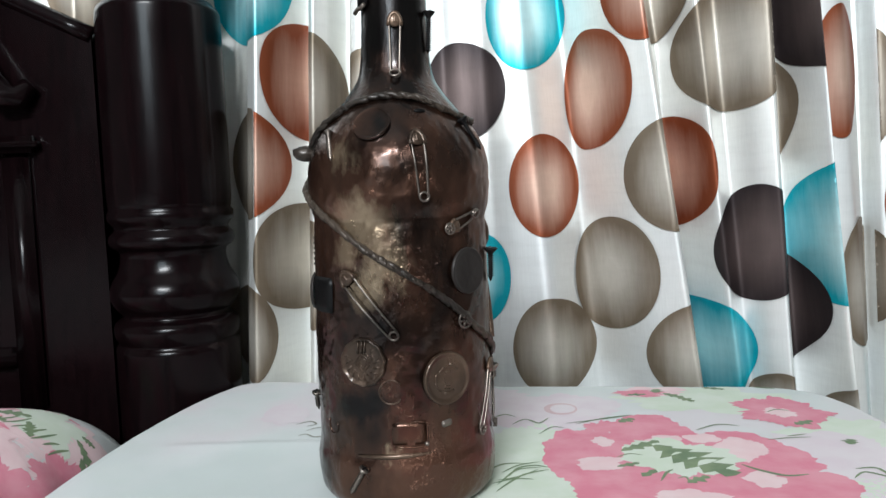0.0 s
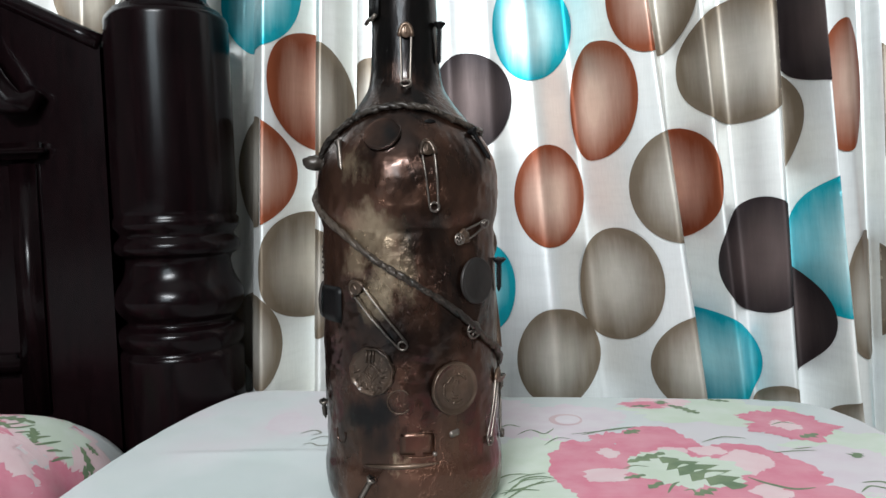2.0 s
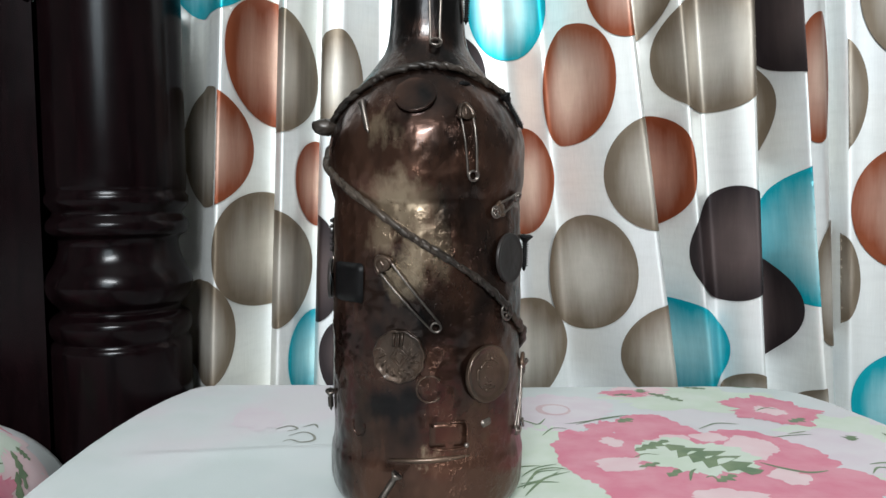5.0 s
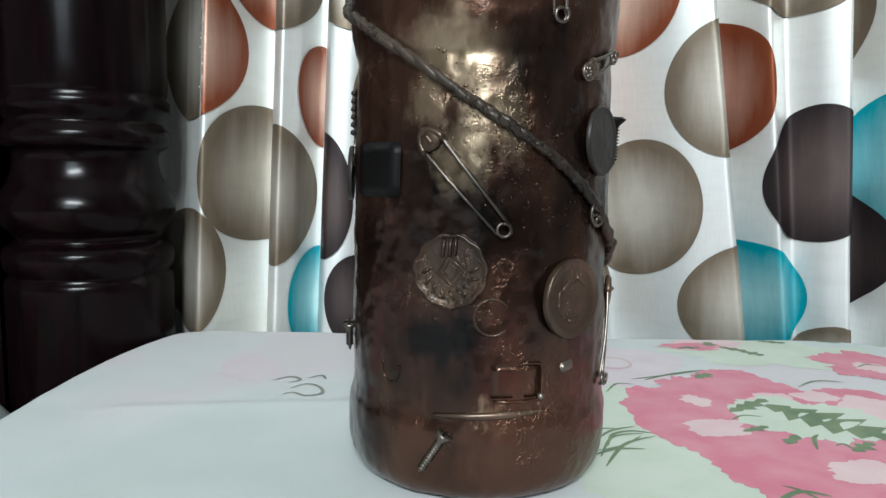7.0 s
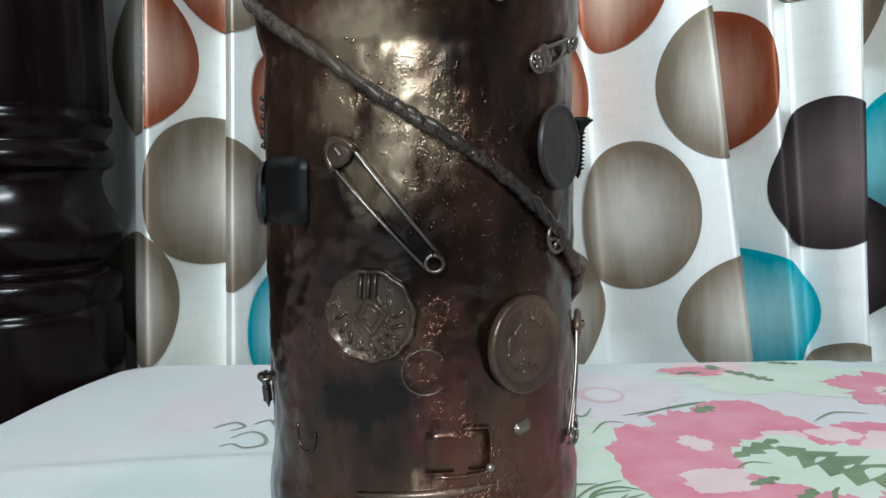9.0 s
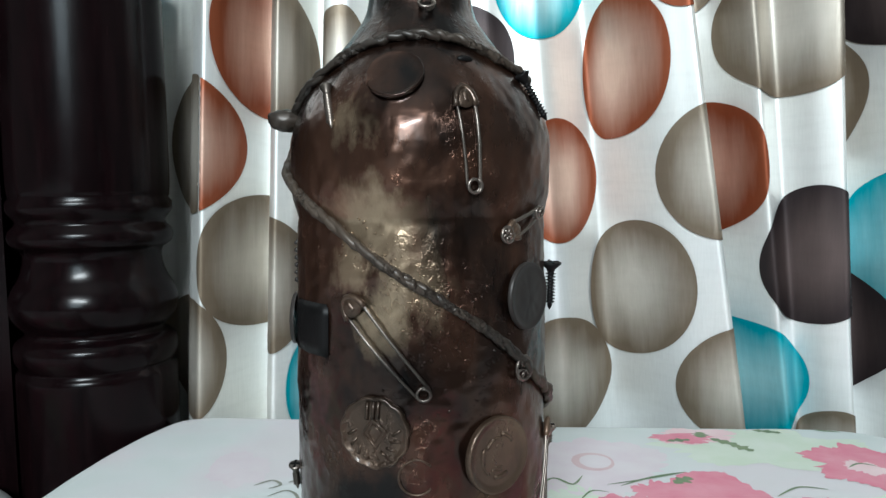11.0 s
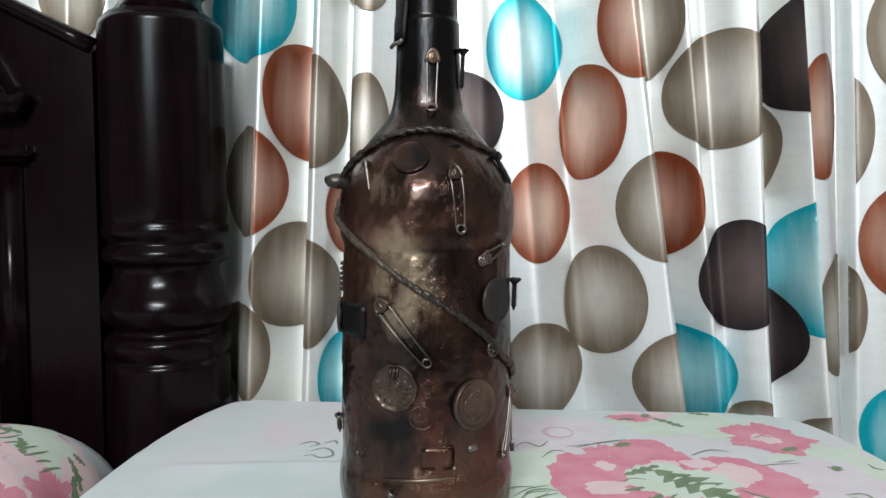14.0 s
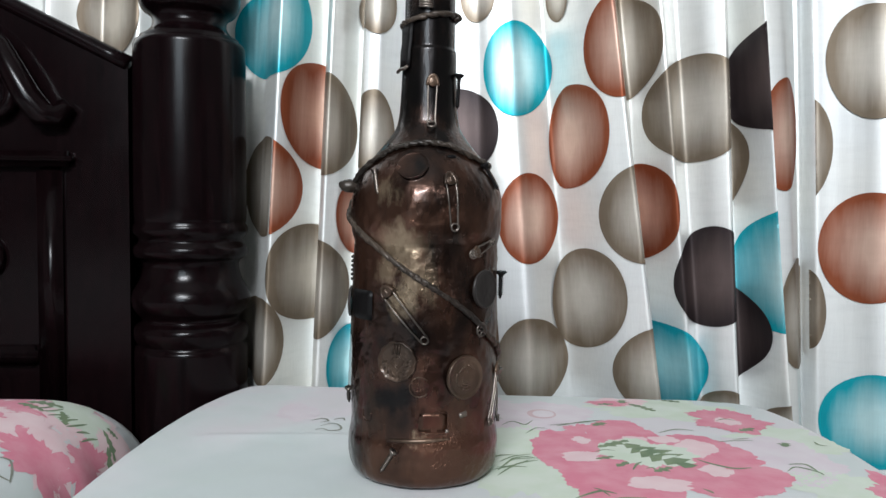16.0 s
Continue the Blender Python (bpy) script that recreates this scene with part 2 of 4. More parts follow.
def add_tube(bm, pts, r, seg=8, closed=False, radius=None):
    """A round bar along pts; radius(i) may vary it."""
    pts = [Vector(p) for p in pts]
    n = len(pts)
    rings = []
    side = None
    for i, p in enumerate(pts):
        a, b = pts[(i - 1) % n if closed else max(0, i - 1)], pts[(i + 1) % n if closed else min(n - 1, i + 1)]
        d = (b - a).normalized()
        if side is None:
            side = d.orthogonal().normalized()
        side = (side - d * side.dot(d)).normalized()
        up = d.cross(side)
        rr = radius(i) if radius else r
        rings.append([bm.verts.new(p + rr * (math.cos(2 * math.pi * k / seg) * side + math.sin(2 * math.pi * k / seg) * up)) for k in range(seg)])
    for i in range(n if closed else n - 1):
        a, b = rings[i], rings[(i + 1) % n]
        for k in range(seg):
            m = (k + 1) % seg
            bm.faces.new((a[k], a[m], b[m], b[k]))
    if not closed:
        bm.faces.new(rings[0][::-1])
        bm.faces.new(rings[-1])
    return bm


# ---- the room ----
X0, X1, Y0, Y1, H = -2.2, 1.7, -1.75, 0.86, 2.75


def shell(name, bm, mat, label):
    return tagged(mesh_ob(name, bm, mat, False), label, name.split("_")[0], kind="structure")


shell("floor", box(X0 - 0.1, X1 + 0.1, Y0 - 0.1, Y1 + 0.1, -0.10, 0.0), FLOOR, "plain grey floor of a small bedroom")
shell("ceiling", box(X0 - 0.1, X1 + 0.1, Y0 - 0.1, Y1 + 0.1, H, H + 0.1), CEIL, "plain white painted ceiling")
shell("wall_north", box(X0, X1, Y1, Y1 + 0.1, 0.0, H), WALL, "pale cream wall behind the dotted curtain")
south = box(X0, WIN[0], Y0 - 0.1, Y0, 0.0, H)
add_box(south, WIN[1], X1, Y0 - 0.1, Y0, 0.0, H)
add_box(south, WIN[0], WIN[1], Y0 - 0.1, Y0, 0.0, WIN[2])
add_box(south, WIN[0], WIN[1], Y0 - 0.1, Y0, WIN[3], H)
shell("wall_south", south, WALL, "plain cream bedroom wall with a window opening")
shell("wall_west", box(X0 - 0.1, X0, Y0 - 0.1, Y1 + 0.1, 0.0, H), WALL, "plain cream bedroom wall")
shell("wall_east", box(X1, X1 + 0.1, Y0 - 0.1, Y1 + 0.1, 0.0, H), WALL, "plain cream bedroom wall")

# ---- curtain ----
KNOT_U = [-0.75, -0.62, -0.54, -0.46, -0.40, -0.35, -0.30, -0.25, -0.20, -0.178, -0.160, -0.147, -0.135, -0.125, -0.112, -0.098, -0.0921, -0.0919, -0.083, -0.070, -0.060, -0.0531, -0.0529, -0.03, 0.00, 0.04, 0.08, 0.12, 0.16, 0.20, 0.2329, 0.2331, 0.243, 0.256, 0.270, 0.285, 0.300, 0.3189, 0.3191, 0.327, 0.335, 0.3509, 0.3511, 0.368, 0.3869, 0.3871, 0.3979, 0.3981, 0.43, 0.49, 0.57, 0.65, 0.95]
KNOT_Y = [0.79, 0.815, 0.775, 0.815, 0.778, 0.815, 0.782, 0.81, 0.80, 0.792, 0.768, 0.726, 0.702, 0.712, 0.738, 0.766, 0.770, 0.722, 0.700, 0.712, 0.742, 0.757, 0.722, 0.724, 0.740, 0.730, 0.742, 0.734, 0.736, 0.708, 0.688, 0.697, 0.732, 0.722, 0.688, 0.696, 0.680, 0.668, 0.680, 0.700, 0.688, 0.635, 0.652, 0.648, 0.668, 0.690, 0.690, 0.668, 0.660, 0.642, 0.668, 0.646, 0.69]
SLANT_U = [-0.75, -0.16, -0.05, 0.08, 0.232, 0.319, 0.351, 0.392, 0.60, 0.95]
SLANT_K = [0.0, 0.052, 0.043, -0.03, -0.135, -0.059, -0.101, -0.045, -0.02, 0.0]
# centre x and z, reach to either side, half height, and the folds that bound it
CYAN_DOTS = [
    (0.115, 0.945, 0.036, 0.037, 0.049, -9, 9),
    (0.265, 0.636, 0.048, 0.04, 0.047, 0.233, 9),
    (0.363, 0.742, 0.035, 0.032, 0.06, 0.319, 0.351),
    (0.463, 0.593, 0.052, 0.058, 0.047, 0.401, 9),
    (-0.13, 0.99, 0.063, 0.03, 0.055, -9, 9),
    (-0.06, 0.634, 0.021, 0.02, 0.041, -9, -0.053),
    (0.065, 0.706, 0.032, 0.03, 0.043, -9, 9),
]
TERRA_DOTS = [
    (0.168, 0.875, 0.017, 0.036, 0.053, -9, 9),
    (0.126, 0.79, 0.03, 0.037, 0.047, -9, 9),
    (0.213, 0.963, 0.035, 0.037, 0.052, -9, 0.233),
    (0.243, 0.796, 0.046, 0.031, 0.051, 0.233, 9),
    (0.361, 0.871, 0.026, 0.017, 0.053, 0.351, 0.387),
    (0.456, 0.764, 0.052, 0.053, 0.054, 0.401, 9),
    (-0.091, 0.899, 0.035, 0.029, 0.056, -9, -0.092),
    (-0.143, 0.821, 0.034, 0.033, 0.05, -0.137, 9),
    (-0.056, 0.79, 0.015, 0.015, 0.038, -9, -0.053),
]
TAUPE_DOTS = [
    (-0.330, 1.010, 0.036, 0.040, 0.044, -9, 9),
    (0.217, 0.964, 0.034, 0.037, 0.053, 0.233, 9),
    (0.282, 0.899, 0.039, 0.048, 0.052, -9, 0.319),
    (0.242, 0.796, 0.046, 0.031, 0.05, -9, 0.233),
    (0.189, 0.706, 0.033, 0.035, 0.053, -9, 9),
    (0.128, 0.64, 0.033, 0.049, 0.046, -9, 9),
    (0.258, 0.637, 0.043, 0.045, 0.046, -9, 0.233),
    (0.38, 0.859, 0.025, 0.035, 0.054, 0.401, 9),
    (0.312, 0.844, 0.02, 0.023, 0.048, 0.319, 0.351),
    (0.452, 0.944, 0.047, 0.051, 0.055, 0.401, 9),
    (0.379, 0.7, 0.02, 0.036, 0.053, 0.351, 9),
]
GREY_DOTS = [
    (-0.085, 0.884, 0.03, 0.033, 0.052, -0.092, -0.053),
    (-0.032, 0.877, 0.03, 0.02, 0.043, -0.053, 9),
    (-0.147, 0.822, 0.035, 0.034, 0.052, -9, -0.137),
    (-0.104, 0.73, 0.038, 0.04, 0.052, -9, -0.092),
    (-0.091, 0.717, 0.035, 0.03, 0.051, -0.092, 9),
    (-0.149, 0.662, 0.05, 0.023, 0.045, -9, 9),
    (-0.016, 0.779, 0.017, 0.019, 0.04, -9, 9),
    (-0.028, 1.007, 0.022, 0.018, 0.031, -9, 9),
    (0.073, 1.02, 0.018, 0.017, 0.027, -9, 9),
    (0.156, 1.019, 0.011, 0.008, 0.025, -9, 9),
    (0.32, 0.596, 0.023, 0.02, 0.026, -9, 0.319),
    (0.378, 0.593, 0.023, 0.021, 0.024, 0.319, 0.351),
]
DARK_DOTS = [
    (0.051, 0.88, 0.029, 0.045, 0.045, -9, 9),
    (0.303, 0.733, 0.031, 0.036, 0.05, -9, 0.319),
    (0.321, 0.675, 0.031, 0.034, 0.051, 0.319, 0.351),
    (0.349, 0.926, 0.034, 0.025, 0.054, 0.319, 0.351),
    (-0.059, 0.715, 0.021, 0.026, 0.048, -0.053, 9),
    (-0.029, 0.637, 0.026, 0.026, 0.035, -9, 9),
]


def slant(u):
    return float(np.interp(u, SLANT_U, SLANT_K))


def lift(z):
    return max(-0.25, min(0.25, z - 0.8))


def fold_u(x, z):
    u = x
    for _ in range(14):
        u = x - slant(u) * lift(z)
    return u


SMOOTH_U = np.linspace(-0.75, 0.95, 3401)
BREAKS = [-0.092, -0.053, 0.233, 0.319, 0.351, 0.387, 0.398]


def smoothed_profile():
    """Rounds the folds between the sharp overlaps."""
    raw = np.interp(SMOOTH_U, KNOT_U, KNOT_Y)
    cuts = [-9.0] + BREAKS + [9.0]
    out = raw.copy()
    for a, b in zip(cuts, cuts[1:]):
        sel = np.where((SMOOTH_U > a) & (SMOOTH_U <= b))[0]
        seg = raw[sel]
        w = max(3, min(21, len(seg) // 3)) | 1
        pad = np.concatenate([seg[0] + (seg[0] - seg[1:w // 2 + 1][::-1]), seg, seg[-1] + (seg[-1] - seg[-w // 2:-1][::-1])])
        k = np.hanning(w + 2)[1:-1]
        res = np.convolve(pad, k / k.sum(), "same")
        off = (len(pad) - len(seg)) // 2
        out[sel] = res[off:off + len(seg)]
    return out


US = np.array(sorted(set([float(v) for v in np.round(np.arange(-0.75, 0.9501, 0.0025), 4)] + [float(v) for v in np.round(np.arange(-0.20, 0.52, 0.00125), 5)] + [round(b + d, 4) for b in BREAKS for d in (-0.0006, -0.0002, 0.0002, 0.0006)])))
FOLD = np.interp(US, SMOOTH_U, smoothed_profile()) + np.array([0.018 * noise.noise((u * 13, 0.3, 0.0)) + 0.007 * noise.noise((u * 27, 1.7, 0.0)) for u in US])


def fold_y(u, z):
    """The fabric's depth: soft swells on top of the folds, deeper towards the hem."""
    y = float(np.interp(u, US, FOLD))
    low = 1.0 - 0.8 * lift(z)
    hem = max(0.0, min(1.0, (0.90 - z) / 0.22))
    if u > 0.2331:
        y += 0.042 * hem * math.exp(-(((u - 0.238) / 0.012) ** 2))
    y += 0.010 * hem * math.exp(-(((u - 0.165) / 0.018) ** 2)) - 0.008 * hem * math.exp(-(((u - 0.125) / 0.016) ** 2))
    return y + 0.008 * low * noise.noise((u * 9 + 4, 0.0, z * 2.2)) + 0.0012 * low * noise.noise((u * 30, 2.0, z * 4.0))


def build_curtain():
    root = thing("curtain", (0.1, 0.74, 0.0), "cream satin curtain printed with large coloured dots", "curtain")
    us = [float(u) for u in US]
    zs = list(np.arange(0.04, 0.52, 0.06)) + list(np.arange(0.52, 1.08, 0.008)) + list(np.arange(1.08, 2.30, 0.06))
    bm = bmesh.new()
    rows = [[bm.verts.new((u + slant(u) * lift(z), fold_y(u, z), z)) for u in us] for z in zs]
    for a, b in zip(rows, rows[1:]):
        for i in range(len(us) - 1):
            bm.faces.new((a[i], a[i + 1], b[i + 1], b[i]))
    sheet = part("fabric", bm, SATIN, root)
    sheet.matrix_parent_inverse = Matrix.Translation((-0.1, -0.74, 0.0))
    rnd = random.Random(4)
    for coat, (key, dots) in enumerate((("cyan", CYAN_DOTS), ("terra", TERRA_DOTS), ("grey", TAUPE_DOTS + GREY_DOTS), ("dark", DARK_DOTS))):
        for cx, cz, near, far, rz, lo, hi in dots:
            rx = max(near, far)
            bm = bmesh.new()
            uv = bm.loops.layers.uv.new("UVMap")
            seg, rings = 104, 26
            ph = rnd.uniform(0, 6)
            radial = {}
            edges = [-9.0] + BREAKS + [9.0]
            for left, right in zip(edges, edges[1:]):
                left, right = max(left, lo), min(right, hi)
                if right - left < 0.002 or left > cx + rx + 0.03 or right < cx - rx - 0.03:
                    continue
                grid = []
                for k in range(rings + 1):
                    f = k / rings
                    ring = []
                    for i in range(seg):
                        a = 2 * math.pi * i / seg
                        c, s = math.cos(a), math.sin(a)
                        w = 1 + 0.018 * math.sin(3 * a + ph)
                        x = cx + (far if c > 0 else near) * w * f * c
                        z = cz + rz * w * f * s
                        u = min(max(fold_u(x, z), left + 0.0008), right - 0.0008)
                        v = bm.verts.new((u + slant(u) * lift(z), fold_y(u, z) - 0.0011 - 0.0003 * coat, z))
                        radial[v] = f
                        ring.append(v)
                    grid.append(ring)
                for a, b in zip(grid, grid[1:]):
                    for i in range(seg):
                        j = (i + 1) % seg
                        q = (a[i], a[j], b[j], b[i])
                        us = [v.co.x - slant(cx) * lift(v.co.z) for v in q]
                        if max(us) - min(us) < 1e-6:
                            continue
                        face = bm.faces.new(q)
                        for lp in face.loops:
                            lp[uv].uv = (radial[lp.vert], 0.5)
            bmesh.ops.delete(bm, geom=[v for v in bm.verts if not v.link_faces], context="VERTS")
            bmesh.ops.dissolve_degenerate(bm, dist=0.00004, edges=bm.edges[:])
            dot = part("printed_dot", bm, DOT_MATS[key], root, {"cyan": "turquoise dot with a pale heart", "terra": "terracotta dot with a pale heart", "grey": "taupe dot with a pale heart", "dark": "dark aubergine dot"}[key])
            dot.matrix_parent_inverse = sheet.matrix_parent_inverse
    rod = bmesh.new()
    add_tube(rod, [(-0.80, 0.74, 2.32), (1.0, 0.74, 2.32)], 0.012, 12)
    rod_ob = part("curtain_rod", rod, WOOD, root)
    rod_ob.matrix_parent_inverse = sheet.matrix_parent_inverse
    return root


build_curtain()

# ---- bed ----


def build_bed():
    root = thing("bed", (-0.9, -0.2, 0.0), "dark polished wooden bed with a turned corner post", "bed")
    inv = Matrix.Translation((0.9, 0.2, 0.0))

    def put(*args, **kw):
        ob = part(*args, **kw)
        ob.matrix_parent_inverse = inv
        return ob

    prof = [(0.0, 0.055), (0.655, 0.055), (0.659, 0.0545), (0.661, 0.0515), (0.663, 0.0525), (0.667, 0.0548), (0.674, 0.0558), (0.680, 0.0545), (0.684, 0.0495), (0.686, 0.0465), (0.690, 0.0495),
            (0.697, 0.0550), (0.707, 0.0575), (0.717, 0.0550), (0.726, 0.0500), (0.735, 0.0472), (0.742, 0.0465), (0.746, 0.0480), (0.749, 0.0530), (0.754, 0.0555), (0.760, 0.0545), (0.7635, 0.0510), (0.766, 0.0500),
            (0.769, 0.0520), (0.774, 0.0555), (0.780, 0.0555), (0.783, 0.0530), (0.785, 0.0538), (0.80, 0.0545), (0.90, 0.0545), (0.958, 0.0540), (0.962, 0.0525), (0.9635, 0.0480), (0.967, 0.0478), (0.969, 0.0440),
            (0.974, 0.0385), (0.981, 0.0355), (0.988, 0.0370), (0.992, 0.0430), (0.996, 0.0465), (1.004, 0.0490), (1.03, 0.0500), (1.06, 0.0440), (1.085, 0.0300), (1.10, 0.0140), (1.105, 0.002)]
    post = put("corner_post", lathe([(z, r) for z, r in refine(prof, 0.0025)], 72), WOOD, root, "turned post with rings and a bulge")
    post.location = (-0.2175, 0.715, 0.0)
    # headboard: a panel with a sloping, curved top, a raised frame and scroll carving
    bm = bmesh.new()
    top = []
    for i in range(61):
        x = -1.55 + i * (1.276 / 60)
        d = (x + 0.265) / -1.285
        top.append((x, 0.942 + 0.62 * d - 0.30 * d * d + 0.05 * math.sin(d * 9) * d))
    for y in (0.70, 0.745):
        for x, z in top:
            bm.verts.new((x, y, 0.30))
            bm.verts.new((x, y, z))
    bm.verts.ensure_lookup_table()
    n = len(top)
    for i in range(n - 1):
        a, b = 2 * i, 2 * n + 2 * i
        bm.faces.new([bm.verts[k] for k in (a, a + 2, a + 3, a + 1)])
        bm.faces.new([bm.verts[k] for k in (b, b + 1, b + 3, b + 2)])
        bm.faces.new([bm.verts[k] for k in (a + 1, a + 3, b + 3, b + 1)])
        bm.faces.new([bm.verts[k] for k in (a, b, b + 2, a + 2)])
    put("headboard", bm, WOOD, root, "dark headboard with a sloping top edge", smooth=False)
    bm = bmesh.new()
    add_tube(bm, [(x, 0.702, z - 0.006) for x, z in top], 0.008, 8)
    put("top_moulding", bm, WOOD, root)
    # recessed panel frame
    bm = bmesh.new()
    add_box(bm, -1.5, -0.363, 0.690, 0.702, 0.640, 0.660, 0.004)
    put("frame_rail", bm, WOOD, root)
    bm = bmesh.new()
    add_box(bm, -1.5, -0.326, 0.684, 0.702, 0.838, 0.853, 0.005)
    put("carved_rail", bm, WOOD, root)
    bm = bmesh.new()
    add_box(bm, -0.363, -0.338, 0.692, 0.702, 0.60, 0.838, 0.004)
    put("frame_stile", bm, WOOD, root)
    # scroll carving
    for cx, cz, s, y in ((-0.405, 0.905, 1.0, 0.690), (-0.470, 0.960, 1.2, 0.690), (-0.418, 0.745, 0.8, 0.696)):
        bm = bmesh.new()
        pts = []
        for i in range(60):
            a = i / 59 * 2.3 * math.pi
            r = s * (0.006 + 0.0042 * a)
            pts.append((cx + r * math.cos(a + 2.4), y, cz + r * math.sin(a + 2.4)))
        add_tube(bm, pts, 0.006, 10, radius=lambda i, s=s: s * (0.009 - 0.005 * i / 59))
        put("scroll", bm, WOOD, root)
    bm = bmesh.new()
    leaf = [(-0.430, 0.690, 0.985), (-0.405, 0.686, 0.972), (-0.388, 0.682, 0.952), (-0.374, 0.680, 0.926), (-0.362, 0.681, 0.903), (-0.350, 0.684, 0.888), (-0.338, 0.688, 0.886), (-0.331, 0.692, 0.894), (-0.337, 0.696, 0.901)]
    add_tube(bm, leaf, 0.008, 14, radius=lambda i: (0.004, 0.007, 0.010, 0.012, 0.013, 0.013, 0.011, 0.008, 0.004)[i])
    put("acanthus_leaf", bm, WOOD, root, "carved leaf curl with a polished highlight")
    bm = bmesh.new()
    add_tube(bm, [(x, y - 0.006, z + 0.004) for x, y, z in leaf[:7]], 0.0025, 8)
    put("leaf_rib", bm, WOOD, root)
    # rails under the mattress
    put("side_rail", box(-0.30, -0.265, -1.4, 0.70, 0.22, 0.40, 0.006), WOOD, root)
    bm = box(-1.6, -0.30, -1.4, 0.70, 0.22, 0.30, 0.004)
    put("bed_base", bm, WOOD, root)
    return root


build_bed()


MAT_X, MAT_Y, MAT_Z, SHEET_R = -0.243, 0.675, 0.628, 0.085
HALF_X = (MAT_X + 1.55) / 2


def roll_over(v, half, r, drop):
    """Where a sheet lies that runs over an edge of radius r: how far out, and how far down."""
    rim = r * math.pi / 2
    d = abs(v) * (half - r + rim + drop)
    s = 1 if v >= 0 else -1
    if d <= half - r:
        return s * d, 0.0
    d -= half - r
    if d <= rim:
        return s * (half - r + r * math.sin(d / r)), r - r * math.cos(d / r)
    return s * half, r + d - rim


def sheet_point(u, v, h=0.0):
    """The sheet over the mattress; u and v run from -1 to 1 from hem to hem."""
    drop = MAT_Z - SHEET_R - 0.30
    half_y = (MAT_Y + 1.35) / 2
    px, dx = roll_over(u, HALF_X, SHEET_R, drop)
    py, dy = roll_over(v, half_y, SHEET_R, drop)
    z = max(0.30, MAT_Z - max(dx, dy) - 0.25 * min(dx, dy))
    q = 0.004 * noise.noise((px * 9, py * 9, z * 9)) + 0.008 * min(1.0, 12 * max(dx, dy)) * noise.noise((px * 2, py * 22, 3.0))
    side = min(1.0, dx / SHEET_R)
    return ((MAT_X - 1.55) / 2 + px + q + h * side, (MAT_Y - 1.35) / 2 + py + 0.5 * q + h * min(1.0, dy / SHEET_R), z + q + h * (1.0 - side * 0.8))


mattress = thing("mattress", (-0.9, -0.2, 0.30), "thick mattress under a rose-printed cotton sheet", "mattress")
bm = bmesh.new()
grid = [[bm.verts.new(sheet_point(u, v)) for u in np.linspace(-1, 1, 230)] for v in np.linspace(-1, 1, 300)]
for a, b in zip(grid, grid[1:]):
    for i in range(len(a) - 1):
        bm.faces.new((a[i], a[i + 1], b[i + 1], b[i]))
ob = part("sheet", bm, CLOTH, mattress, "pale cotton sheet with a rose print")
ob.matrix_parent_inverse = Matrix.Translation((0.9, 0.2, -0.30))
ob = part("core", box(-1.53, MAT_X - 0.02, -1.33, MAT_Y - 0.02, 0.302, MAT_Z - 0.03, 0.03), CLOTH, mattress)
ob.matrix_parent_inverse = Matrix.Translation((0.9, 0.2, -0.30))

# ---- table and cloth ----
TABLE_Z = 0.62
OUTLINE = [(-0.196, 0.16), (-0.197, 0.30), (-0.197, 0.42), (-0.196, 0.50), (-0.192, 0.57), (-0.183, 0.63), (-0.169, 0.68), (-0.150, 0.709), (-0.10, 0.704), (0.0, 0.686), (0.10, 0.668), (0.20, 0.655), (0.29, 0.645),
           (0.322, 0.632), (0.337, 0.600), (0.340, 0.55), (0.338, 0.44), (0.336, 0.30), (0.335, 0.16), (0.30, 0.145), (0.07, 0.143), (-0.16, 0.145)]


def dense_outline(pts, step):
    out = []
    n = len(pts)
    for i in range(n):
        p = [Vector(pts[(i + k) % n]) for k in (-1, 0, 1, 2)]
        m = max(1, round((p[2] - p[1]).length / step))
        for s in range(m):
            t = s / m
            q = 0.5 * ((2 * p[1]) + (p[2] - p[0]) * t + (2 * p[0] - 5 * p[1] + 4 * p[2] - p[3]) * t * t + (3 * p[1] - p[0] - 3 * p[2] + p[3]) * t**3)
            out.append(q)
    return out


def cloth_z(x, y):
    """The lie of the cloth: soft swells and one ironed crease."""
    z = 0.0012 * noise.noise((x * 9, y * 9, 1.0)) + 0.0005 * noise.noise((x * 40, y * 40, 2.0))
    yc = 0.528 - 0.02 * x
    fade = max(0.0, min(1.0, (0.02 - x) / 0.06)) * max(0.0, min(1.0, (x + 0.165) / 0.03))
    if y < yc:
        z += fade * 0.0022 * math.exp(-(yc - y) / 0.02)
    else:
        z += fade * 0.0022 * math.exp(-((y - yc) / 0.003) ** 2)
    return TABLE_Z + z - 0.001


def build_table():
    root = thing("side_table", (0.07, 0.42, 0.0), "small dark wooden side table under a printed cloth", "table")
    inv = Matrix.Translation((-0.07, -0.42, 0.0))
    bm = box(-0.186, 0.326, 0.155, 0.635, TABLE_Z - 0.030, TABLE_Z - 0.005, 0.006)
    part("tabletop", bm, WOOD, root).matrix_parent_inverse = inv
    for x in (-0.165, 0.30):
        for y in (0.18, 0.60):
            part("leg", box(x - 0.02, x + 0.02, y - 0.02, y + 0.02, 0.0, TABLE_Z - 0.030, 0.004), WOOD, root).matrix_parent_inverse = inv


build_table()


